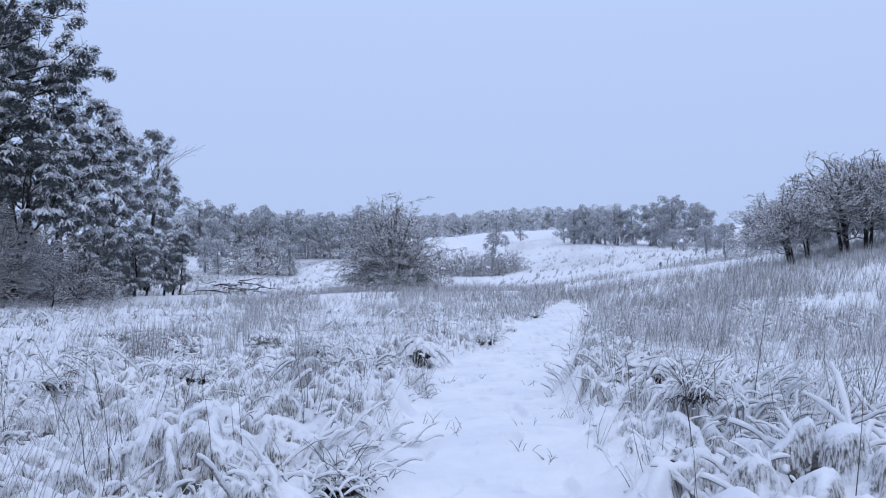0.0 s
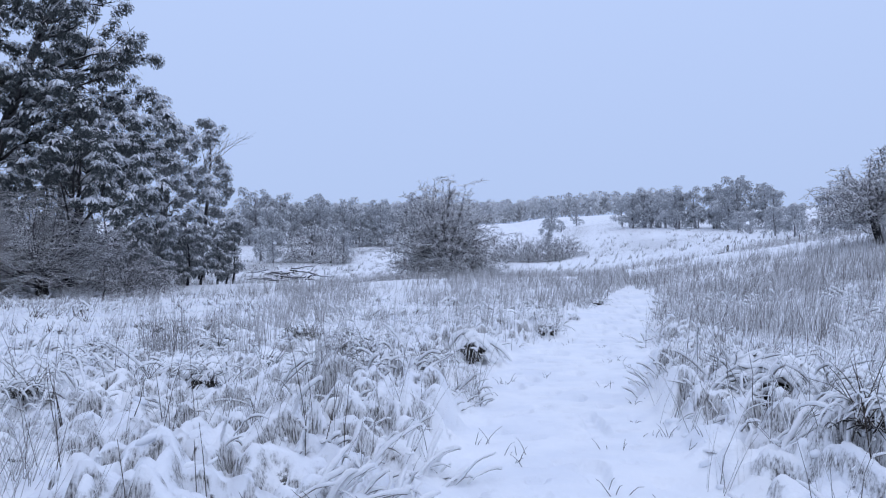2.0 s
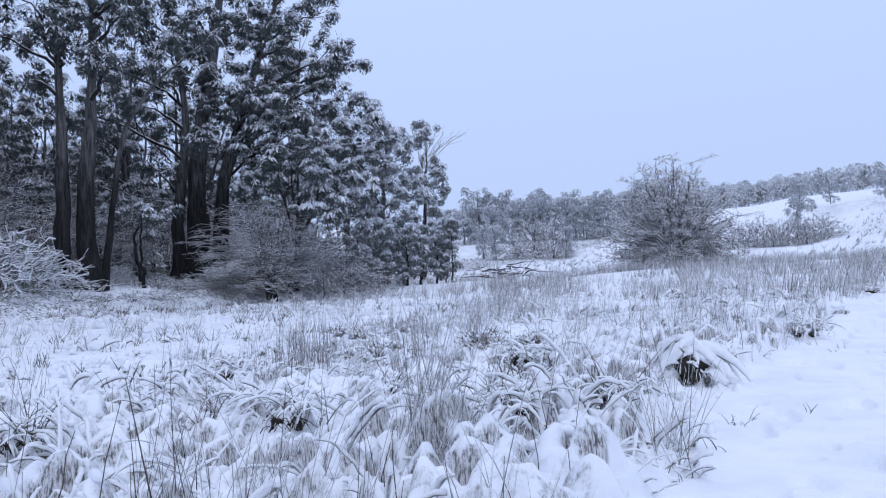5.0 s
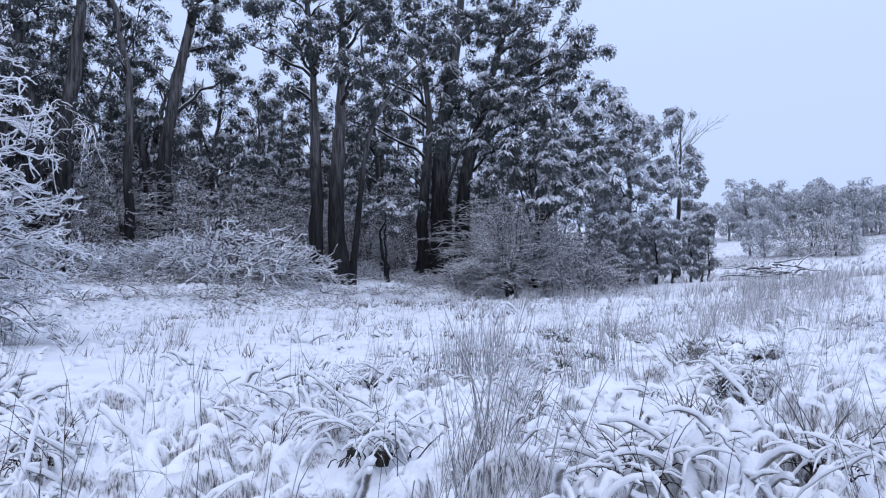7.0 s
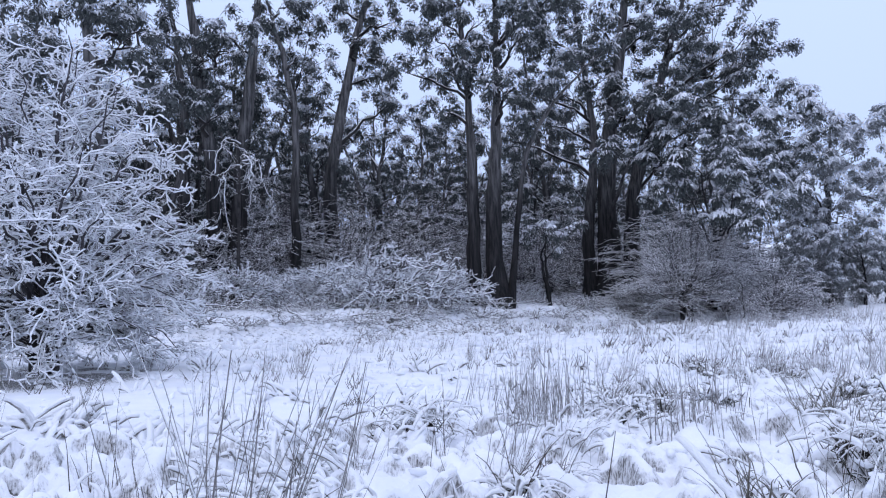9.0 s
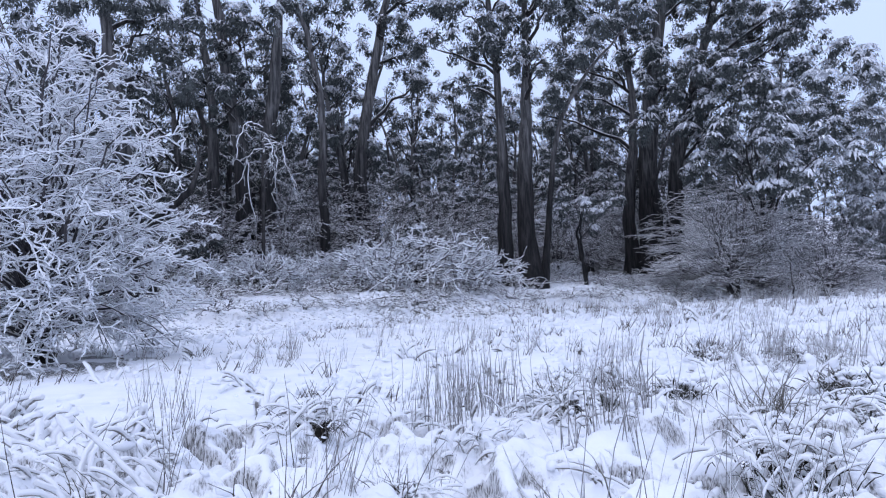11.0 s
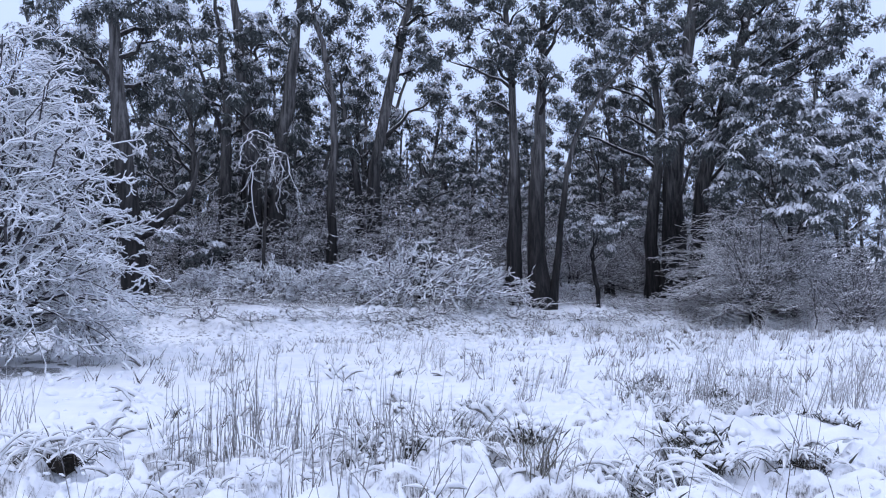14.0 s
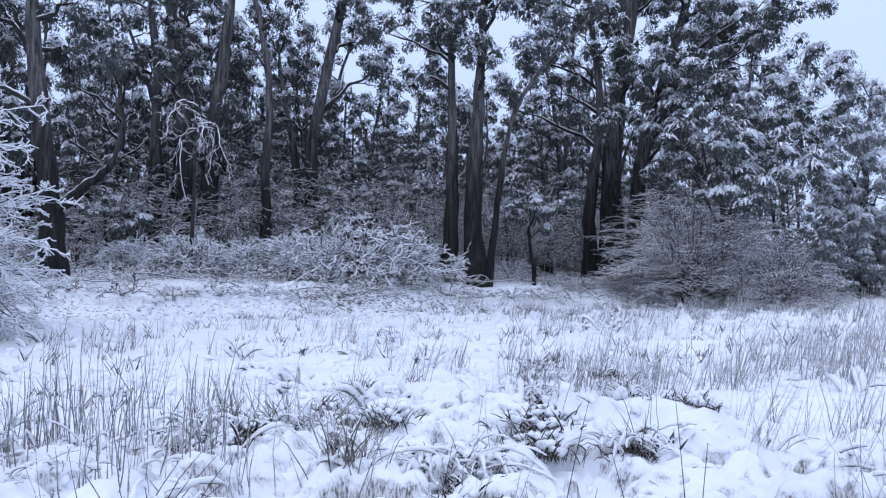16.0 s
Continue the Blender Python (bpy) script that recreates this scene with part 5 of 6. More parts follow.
def fingers(name, label, n, box, keep, length, radius, k, s, per):
    """Sheaves of bent grass under snow, each combed one way."""
    x, y = scatter(rng, n, *box, keep)
    way = 6.283 * fbm(x, y, 4.5, 61, 2) * 1.6 + rng.normal(size=len(x)) * 0.7
    big = rng.uniform(0.55, 1.35, len(x))
    cx, cy = np.repeat(x, per), np.repeat(y, per)
    m = len(cx)
    az = np.repeat(way, per) + rng.normal(size=m) * 0.95
    sz = np.repeat(big, per)
    px, py = cx + rng.normal(size=m) * 0.13 * sz, cy + rng.normal(size=m) * 0.13 * sz
    P, L = arcs(rng, px, py, ground_z(px, py) - 0.05, length * sz, 0.75, 0.95, 0.5, s, az)
    prof = np.interp(np.linspace(0, 1, s), (0, 0.25, 0.7, 1), (0.45, 1.0, 1.05, 0.6))
    lumpy = rng.uniform(0.45, 1.55, (m, s))
    lumpy[:, 1:-1] = (lumpy[:, :-2] + 2 * lumpy[:, 1:-1] + lumpy[:, 2:]) / 4
    R = (radius * (sz * np.where(rng.random_sample(m) < 0.25, 1.7, 1.0) * rng.uniform(0.45, 1.4, m))[:, None] * prof[None] * lumpy).clip(0.004, 0.025 if radius < 0.04 else 0.06)
    V, Q = tubes(P, R, k)
    tip = np.arange(m)[:, None] * s * k + (s - 1) * k + np.arange(k)[None]
    tris = np.concatenate([tip[:, (0, j, j + 1)] for j in range(1, k - 1)])
    return tagged(new(name, mesh_of(name, V, Q, tris, [M_FINGER])), label, "grass", kind="stuff")


def tuft_field(x, y):
    """Where grass stands thick: less to the left past the middle of the walk."""
    open_snow = step(y, 10, 17) * step(-x, 0.5, 3)
    return (off_path(x, y) > 0.12) * kept_clear(x, y) * step(fbm(x, y, 1.5, 51, 2), 0.36 + 0.16 * open_snow, 0.62 + 0.1 * open_snow) * (1 - 0.5 * open_snow)


fingers("snowy_grass", "bent meadow grass loaded with fresh snow", 1350, (-11, 8, 2.0, 27), lambda x, y: (from_walk(x, y) < 9) * tuft_field(x, y), 0.30, 0.015, 4, 8, 9)
fingers("snowy_grass", "heavy snow-laden reeds bowed beside the path", 800, (-7.5, 6.5, 2.2, 14.5), lambda x, y: tuft_field(x, y), 0.40, 0.017, 5, 9, 7)
fingers("snowy_grass", "bent snow-laden meadow grass further off", 2600, (-22, 16, 4, 38), lambda x, y: (from_walk(x, y) >= 8.5) * tuft_field(x, y) * (1 - 0.6 * step(-x, 12, 18)), 0.45, 0.05, 4, 5, 5)


fingers("snowy_grass", "tall reeds arching under thick snow beside the path", 60, (1.9, 5.6, 8.0, 14.5), lambda x, y: (off_path(x, y) > 0.1) * (np.hypot(x - 3.0, y - 10.5) > 0.45), 0.5, 0.017, 5, 8, 11)


def ico(level):
    bm = bmesh.new()
    bmesh.ops.create_icosphere(bm, subdivisions=level, radius=1.0)
    V, F = np.array([v.co[:] for v in bm.verts]), np.array([[v.index for v in f.verts] for f in bm.faces])
    bm.free()
    return V, F


def clods(name, label, n, box, keep, r0, r1, perch):
    """Lumps of snow caught on the bent grass."""
    ICO_V, ICO_F = ico(1)
    nv = len(ICO_V)
    x, y = scatter(rng, n, *box, keep)
    m = len(x)
    r = r0 + (r1 - r0) * rng.random_sample(m) ** 2.2
    az = 6.283 * fbm(x, y, 4.5, 61, 2) * 1.6 + rng.normal(size=m) * 0.6
    long, wide, tall_ = r * rng.uniform(0.9, 2.3, m), r * rng.uniform(0.75, 1.1, m), r * rng.uniform(0.55, 0.9, m)
    P = ICO_V[None] * (1 + 0.10 * rng.normal(size=(m, nv, 1))) * np.stack([long, wide, tall_], -1)[:, None]
    P[..., 2] += P[..., 0] * (rng.normal(size=m) * 0.45)[:, None]
    ca, sa = np.cos(az)[:, None], np.sin(az)[:, None]
    z = ground_z(x, y) + perch * (1 - 0.85 * (r - r0) / (r1 - r0)) * rng.random_sample(m) ** 1.6 * step(fbm(x, y, 1.5, 51, 2), 0.3, 0.6) + tall_ * 0.1
    V = np.stack([x[:, None] + P[..., 0] * ca - P[..., 1] * sa, y[:, None] + P[..., 0] * sa + P[..., 1] * ca, z[:, None] + P[..., 2]], -1)
    F = (np.arange(m)[:, None, None] * nv + ICO_F[None]).reshape(-1, 3)
    return tagged(new(name, mesh_of(name, V.reshape(-1, 3), None, F, [M_SNOW])), label, "snow", kind="stuff")


def clod_keep(x, y):
    return (off_path(x, y) > 0.05) * kept_clear(x, y) * (0.25 + 0.75 * step(fbm(x, y, 1.5, 51, 2), 0.30, 0.55))


clods("snow_clods", "lumps of fresh snow caught on the bent grass", 6000, (-11, 8, 2.0, 27), lambda x, y: (from_walk(x, y) < 9) * clod_keep(x, y), 0.014, 0.055, 0.16)
clods("snow_clods", "lumps of snow on the grass further off", 8000, (-20, 15, 3, 38), lambda x, y: (from_walk(x, y) >= 9) * clod_keep(x, y) * (1 - 0.6 * step(-x, 12, 18)), 0.035, 0.12, 0.24)


def stalks(name, label, n, box, keep, length, radius, mat, s=4, out=0.3, bunch=6, lean=0.5, k=3):
    x, y = scatter(rng, n, *box, keep)
    cx = np.repeat(x, bunch) + rng.normal(size=len(x) * bunch) * 0.09
    cy = np.repeat(y, bunch) + rng.normal(size=len(x) * bunch) * 0.09
    ok = off_path(cx, cy) > -0.05
    cx, cy = cx[ok], cy[ok]
    m = len(cx)
    az = np.where(rng.random_sample(m) < lean, 0.4 + rng.normal(size=m) * 0.7, rng.uniform(0, 6.283, m))
    P, L = arcs(rng, cx, cy, ground_z(cx, cy) - 0.05, length, out, 1.15, 0.2, s, az)
    R = radius * rng.uniform(0.6, 1.4, m)[:, None] * np.linspace(1, 0.35, s)[None]
    V, Q = tubes(P, R, k)
    return tagged(new(name, mesh_of(name, V, Q, None, [mat])), label, "grass", kind="stuff")


def tall(x, y):
    open_snow = step(y, 8, 13) * step(-x, 0.3, 2) * (1 - 0.8 * step(y, 19, 25) * (1 - step(-x, 12, 18)))
    return (off_path(x, y) > 0.1) * kept_clear(x, y) * step(fbm(x, y, 2.4, 55, 2), 0.38 + 0.18 * open_snow, 0.58 + 0.12 * open_snow) * (1 - 0.4 * open_snow)


stalks("dry_grass", "dry straw-coloured grass blades standing out of the snow", 1250, (-11, 8, 2.0, 27), lambda x, y: (from_walk(x, y) < 9) * tall(x, y) * (1 - 0.7 * step(x, 1, 2) * (1 - step(y, 9, 14))), 0.6, 0.0036, M_STRAW, 4, 0.45, 12)
stalks("tall_reeds", "tall dry reeds thick beside the path", 55, (1.5, 6.5, 5.5, 15), lambda x, y: (off_path(x, y) > 0.15) * step(fbm(x, y, 1.6, 65, 2), 0.40, 0.6), 0.9, 0.0055, M_STRAW, 4, 0.6, 12)
stalks("tall_reeds", "tall dry reeds at the path's bend", 180, (-2.6, 0.6, 9, 16.5), lambda x, y: (off_path(x, y) > 0.1) * kept_clear(x, y) * step(fbm(x, y, 1.2, 67, 2), 0.45, 0.62), 0.72, 0.004, M_STRAW, 4, 0.4, 14)
stalks("dead_stems", "thin dark dead weed stems in the snow", 1100, (-11, 8, 2.0, 27), lambda x, y: (from_walk(x, y) < 9) * (from_walk(x, y) > 1.4) * (off_path(x, y) > 0.05) * (0.65 - 0.5 * step(y, 8, 14) * step(-x, 0.5, 3)), 0.66, 0.0042, M_STEM, 4, 0.22, 2, 0.2)
stalks("dry_grass", "dry grass of the middle meadow", 6000, (-24, 20, 4, 46), lambda x, y: (from_walk(x, y) >= 8.5) * tall(x, y) * (1 - 0.72 * step(-x, 8, 13)), 0.62, 0.007, M_STRAW, 2, 0.35, 9)
stalks("dry_grass", "grey dry grass across the far meadow", 12000, (-30, 36, 34, 84), lambda x, y: (off_path(x, y) > 0.1) * step(fbm(x, y, 7, 59, 3), 0.36, 0.62) * (1 - 0.85 * step(-x, 9, 16)), 0.6, 0.014, M_STRAW, 2, 0.35, 6)
stalks("dry_grass", "thick grey grass below the slope trees", 4200, (5, 36, 13, 52), lambda x, y: (off_path(x, y) > 0.3) * step(fbm(x, y, 4.0, 53, 2), 0.22, 0.5) * (from_walk(x, y) > 7), 0.66, 0.009, M_STRAW, 2, 0.35, 8)
stalks("far_tussocks", "rimed tussocks dotting the far snowfield", 2600, (-60, 60, 70, 210), lambda x, y: step(fbm(x, y, 11, 63, 3), 0.42, 0.62) * (1 - 0.7 * step(y, 120, 200)), 0.5, 0.05, M_STRAW, 2, 0.6, 6)

x, y = rng.uniform(-0.9, 1.6, 46), rng.uniform(5, 24, 46)
x = x + path_middle(y) - 0.3
ok = np.abs(x - path_middle(y)) > 0.35
x, y = np.repeat(x[ok], 4), np.repeat(y[ok], 4)
x, y = x + rng.normal(size=len(x)) * 0.05, y + rng.normal(size=len(x)) * 0.05
P, L = arcs(rng, x, y, ground_z(x, y) - 0.02, 0.2, 0.5, 0.9, 0.4, 4, rng.uniform(0, 6.283, len(x)))
V, Q = tubes(P, 0.004 * np.linspace(1, 0.4, 4)[None] * np.ones((len(x), 1)), 3)
tagged(new("path_grass", mesh_of("path_grass", V, Q, None, [M_STEM])), "single grass blades piercing the snow of the path", "grass", kind="stuff")

# ---- single tussocks with dark hollows ----
def tussock(x, y, size, seed):
    """Arching snowed grass; the hollow's shade is a near-black lump and dark stalks."""
    r = np.random.RandomState(seed)
    z = gz(x, y)
    ob = thing("grass_tussock", (x, y, z), "tussock of bent grass under snow with a dark hollow", "grass tussock", "tussocks along the path")
    n, m = 12, 8
    th, ph = np.meshgrid(np.linspace(0, 2 * np.pi, n, endpoint=False), np.linspace(0.05, np.pi - 0.05, m), indexing="ij")
    w = 1 + 0.3 * r.normal(size=th.shape) * 0.6
    V = np.stack([np.cos(th) * np.sin(ph) * 0.24 * size * w, np.sin(th) * np.sin(ph) * 0.24 * size * w, np.cos(ph) * 0.13 * size * w], -1).reshape(-1, 3)
    a = (np.arange(n)[:, None] * m + np.arange(m - 1)[None]).ravel()
    e = ((np.arange(n)[:, None] + 1) % n * m + np.arange(m - 1)[None]).ravel()
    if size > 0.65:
        part("hollow", mesh_of("hollow", V, np.stack([a, e, e + 1, a + 1], -1), None, [M_HOLESHADE]), ob, "near-black lump painting the hollow's shade")
    k = int(56 * size + 20)
    way = r.uniform(0, 6.283)
    az = way + r.normal(size=k) * 1.3
    qx, qy = r.normal(size=k) * 0.26 * size - 0.25 * size * math.cos(way), r.normal(size=k) * 0.26 * size - 0.25 * size * math.sin(way)
    P, L = arcs(r, qx, qy, 0.10 * size + 0.16 * size * r.rand(k), 0.40 * size + 0.12, 0.85, 0.75, 0.8, 6, az)
    Rd = (0.006 + 0.016 * size * r.uniform(0.15, 1.2, k))[:, None] * np.array([0.6, 1.0, 1.1, 0.95, 0.8, 0.4])[None] * r.uniform(0.35, 1.6, (k, 6))
    V, Q = tubes(P, Rd, 6)
    tagged(part("blade_mass", mesh_of("blade_mass", V, Q, None, [M_FINGER]), ob, "white snow-laden blades"), kind="stuff")
    # Stalks coloured near-black to deepen the hollow's shade.
    k = int(50 * size)
    az = r.uniform(0, 6.283, k)
    P, L = arcs(r, r.normal(size=k) * 0.2 * size, r.normal(size=k) * 0.2 * size, np.full(k, -0.02), 0.34 * size + 0.08, 0.7, 0.9, 0.8, 4, az)
    V, Q = tubes(P, np.full((k, 4), 0.006) * np.array([1, 1, 0.8, 0.4]), 3)
    tagged(part("stalk_mat", mesh_of("stalk_mat", V, Q, None, [M_HOLESHADE]), ob), kind="stuff")
    k = int(20 * size + 10)
    az = r.uniform(0, 6.283, k)
    P, L = arcs(r, r.normal(size=k) * 0.15 * size, r.normal(size=k) * 0.15 * size, np.zeros(k), 0.5, 0.55, 1.0, 0.4, 4, az)
    V, Q = tubes(P, np.full((k, 4), 0.004) * np.array([1, 1, 0.8, 0.4]), 3)
    tagged(part("blade_tuft", mesh_of("blade_tuft", V, Q, None, [M_STEM]), ob), kind="stuff")
    return ob


for k, (x, y, s) in enumerate([(-4.16, 12.4, 0.8), (-5.42, 10.44, 0.5), (-0.85, 6.41, 0.68), (4.34, 10.44, 0.8), (2.61, 7.78, 0.6), (3.86, 13.23, 0.5), (4.2, 34.6, 0.8), (1.3, 22.9, 0.8), (-1.83, 12.42, 0.55),
                               (-1.05, 13.4, 0.5), (-6.79, 19.75, 0.7), (-3.71, 13.94, 0.45), (-7.3, 16.48, 0.4), (-7.22, 15.4, 0.8), (-6.83, 18.39, 0.8), (-4.8, 12.02, 0.4), (-5.56, 13.18, 0.5), (-3.05, 17.39, 0.8)]
                              + [(-7.66, 23.14, 0.7), (-7.23, 13.29, 0.6), (-4.61, 15.14, 0.5), (-4.33, 20.06, 0.85), (-4.09, 21.77, 0.6), (-10.25, 25.27, 0.5), (-6.61, 19.02, 0.5), (-9.27, 21.15, 0.5), (-7.78, 25.03, 0.6), (-9.74, 24.81, 0.5)]):
    tussock(x, y, s, 200 + k)


def vault(x, y, size, seed):
    """Snow-laden blades arching over a dark opening that looks back along the path."""
    r = np.random.RandomState(seed)
    ob = thing("grass_tussock", (x, y, lz(x, y) + 0.12), "snow-laden grass arching over a dark opening", "grass tussock", "tussocks along the path")
    n, m = 14, 8
    th, ph = np.meshgrid(np.linspace(0, 2 * np.pi, n, endpoint=False), np.linspace(0.05, np.pi - 0.05, m), indexing="ij")
    w = 1 + 0.14 * r.normal(size=th.shape)
    V = np.stack([np.cos(th) * np.sin(ph) * 0.30 * size * w, np.sin(th) * np.sin(ph) * 0.34 * size * w + 0.22 * size, np.cos(ph) * 0.26 * size * w + 0.18 * size], -1).reshape(-1, 3)
    a = (np.arange(n)[:, None] * m + np.arange(m - 1)[None]).ravel()
    e = ((np.arange(n)[:, None] + 1) % n * m + np.arange(m - 1)[None]).ravel()
    # A near-black lump fills the opening as its shade.
    part("hollow", mesh_of("hollow", V, np.stack([a, e, e + 1, a + 1], -1), None, [M_HOLESHADE]), ob, "near-black lump painting the hollow's shade")
    k = 24
    q = np.linspace(-1, 1, 9)[None]
    f = r.rand(k)[:, None]
    half = size * (0.42 + 0.3 * f + 0.2 * r.normal(size=(k, 1)))
    top = size * (0.46 + 0.25 * f + 0.10 * r.normal(size=(k, 1)))
    side = 0.12 * size * r.normal(size=(k, 1))
    P = np.stack([half * q + side, size * (0.06 + 0.7 * f) + 0.12 * size * q * r.normal(size=(k, 1)) + 0 * q, top * (1 - np.abs(q) ** 2.2) - 0.06 * size], -1)
    turn = 0.25 * r.normal(size=(k, 1))
    cx, cy = P[..., 0].copy(), P[..., 1] - size * 0.3
    P[..., 0], P[..., 1] = cx * np.cos(turn) - cy * np.sin(turn), cx * np.sin(turn) + cy * np.cos(turn) + size * 0.3
    P[..., 0] += np.cumsum(r.normal(size=(k, 9)) * 0.03, axis=1) * size
    P[..., 1] = np.maximum(P[..., 1] + np.cumsum(r.normal(size=(k, 9)) * 0.04, axis=1) * size, 0.0)
    P[:, :, 2] += 0.035 * size * r.normal(size=(k, 9))
    Rd = size * 0.085 * r.uniform(0.15, 1.4, (k, 1)) * np.array([0.4, 0.8, 1, 1.1, 1.1, 1.1, 1, 0.8, 0.4])[None] * r.uniform(0.35, 1.5, (k, 9))
    V, Q = tubes(P, Rd, 6)
    tagged(part("blade_mass", mesh_of("blade_mass", V, Q, None, [M_FINGER]), ob, "white snow-laden blades"), kind="stuff")
    k = 40
    az = r.uniform(3.6, 5.9, k)
    P, L = arcs(r, r.normal(size=k) * 0.22 * size, 0.12 * size * np.ones(k), 0.3 * size * r.rand(k), 0.34 * size, 0.8, 0.5, 0.9, 5, az)
    V, Q = tubes(P, np.full((k, 5), 0.005) * np.array([1, 1, 1, 0.8, 0.4]), 3)
    tagged(part("stalk_mat", mesh_of("stalk_mat", V, Q, None, [M_STRAW]), ob), kind="stuff")
    return ob


for k, (x, y, s) in enumerate([(-0.5, 16.2, 0.72), (3.05, 11.0, 0.85)]):
    vault(x, y, s, 260 + k)


def sprig(x, y, size, seed):
    """A clump of dark weed leaves and stalks with a few lumps of snow."""
    r = np.random.RandomState(seed)
    ob = thing("weed_clump", (x, y, gz(x, y)), "dark weed clump poking through the snow", "weed clump", "weed clumps in the meadow")
    k = int(120 * size + 40)
    az = r.uniform(0, 6.283, k)
    P, L = arcs(r, r.normal(size=k) * 0.2 * size, r.normal(size=k) * 0.16 * size, np.full(k, -0.04), 0.30 * size + 0.05, 0.55, 1.0, 0.5, 5, az)
    V, Q = tubes(P, 0.0075 * r.uniform(0.4, 1.4, (k, 1)) * np.array([0.5, 1, 1.3, 1, 0.3])[None], 3)
    tagged(part("leaf_mass", mesh_of("leaf_mass", V, Q, None, [M_WEED]), ob, "dark drooping weed leaves"), kind="stuff")
    IV, IF = ico(1)
    m = 34
    rad = 0.055 * size * r.uniform(0.4, 1.3, m)
    C = np.stack([r.normal(size=m) * 0.2 * size, r.normal(size=m) * 0.17 * size, 0.05 + 0.16 * size * r.rand(m)], -1)
    V = (C[:, None] + IV[None] * (1 + 0.15 * r.normal(size=(m, len(IV), 1))) * rad[:, None, None] * np.array([1.4, 1.2, 0.8])).reshape(-1, 3)
    tagged(part("snow_cap", mesh_of("snow_cap", V, None, (np.arange(m)[:, None, None] * len(IV) + IF[None]).reshape(-1, 3), [M_SNOW]), ob), kind="stuff")
    return ob


for k, (x, y, size) in enumerate([(-10.92, 25.64, 1.1), (-4.22, 19.97, 1.25), (-4.22, 22.01, 0.8), (-4.69, 21.1, 1.15), (-5.8, 24.49, 0.8), (-6.83, 20.4, 1.0), (-3.03, 17.58, 1.1), (-8.79, 13.25, 0.8), (-8.36, 20.24, 1.0), (-8.1, 20.27, 0.9), (-7.75, 15.24, 0.8), (-3.27, 17.98, 0.9),
                                  (-4.71, 20.05, 1.2), (-11.19, 25.94, 1.1), (-3.66, 19.6, 1.2), (-9.97, 24.81, 1.0), (-9.32, 25.99, 1.0), (-6.48, 24.73, 0.9), (-6.67, 18.64, 1.0), (-5.18, 21.5, 1.2), (-6.41, 18.41, 0.9), (-8.46, 25.35, 0.8), (-10.81, 21.67, 0.9), (-2.7, 17.2, 1.0)]):
    sprig(x, y, 0.78 * size, 400 + k)


def reeds(x, y, size, n, seed, mat, label, spread=0.3, out=0.12, fall=0.1):
    """A clump of thin dry stalks standing out of the snow."""
    r = np.random.RandomState(seed)
    ob = thing("reed_clump", (x, y, gz(x, y)), label, "reed clump", "reed clumps in the meadow")
    qx, qy = r.normal(size=n) * spread, r.normal(size=n) * spread * 0.7
    zz = ground_z(x + qx, y + qy) - gz(x, y) - 0.05
    P, L = arcs(r, qx, qy, zz, size, out, 1.0, fall, 5, r.uniform(0, 6.283, n))
    V, Q = tubes(P, 0.0052 * r.uniform(0.6, 1.4, (n, 1)) * np.array([1, 1, 0.9, 0.7, 0.35])[None], 3)
    tagged(part("stalk_mass", mesh_of("stalk_mass", V, Q, None, [mat]), ob), kind="stuff")
    m = max(4, n // 6)
    P, L = arcs(r, r.normal(size=m) * spread * 0.8, r.normal(size=m) * spread * 0.6, np.full(m, 0.02), size * 0.5, 0.8, 0.8, 0.7, 6, r.uniform(0, 6.283, m))
    V, Q = tubes(P, 0.016 * r.uniform(0.5, 1.5, (m, 1)) * np.array([0.5, 1, 1.1, 1, 0.9, 0.4])[None] * r.uniform(0.6, 1.3, (m, 6)), 5)
    tagged(part("bent_blade_mass", mesh_of("bent_blade_mass", V, Q, None, [M_FINGER]), ob, "bent blades under snow"), kind="stuff")
    return ob


for k, (x, y, size, n) in enumerate([(-6.9, 17.0, 0.85, 60), (-7.3, 17.7, 0.8, 50), (-6.5, 16.6, 0.7, 34), (-5.2, 18.1, 0.75, 46), (-5.0, 17.4, 0.6, 30), (-7.2, 19.4, 0.6, 36), (-9.2, 19.0, 0.6, 34), (-8.2, 23.4, 0.6, 34)]):
    reeds(x, y, size, n, 440 + k, M_STRAW, "clump of thin dry reeds upright in the snow")
for k, (x, y, size, n) in enumerate([(-7.5, 18.8, 0.5, 70), (-4.35, 19.0, 0.5, 80), (-7.15, 19.9, 0.45, 50), (-6.7, 19.4, 0.45, 60), (-2.6, 15.2, 0.45, 50)]):
    reeds(x, y, size, n, 460 + k, M_TUFT, "brown grass tuft fanning out of the snow", 0.16, 0.55, 0.35)


# ---- brush pile, posts, cables, logs ----
def stick(r, a, d, length, rad, mat, parent, name="branch", k=6, bend=0.08):
    q = np.linspace(0, 1, 7)[:, None]
    d = np.array(d, float) / np.linalg.norm(d)
    P = np.array(a) + d * length * q + r.normal(size=3) * bend * length * q * (1 - q) * 2 + r.normal(size=(7, 3)) * rad * 0.4
    V, Q = tubes(P[None], (rad * np.linspace(1, 0.45, 7))[None], k)
    return part(name, mesh_of(name, V, Q, None, [mat]), parent)


r = np.random.RandomState(41)
px, py = -20.5, 75.6
pile = thing("brush_pile", (px, py, lz(px, py)), "pile of cut branches dusted with snow", "brush pile")
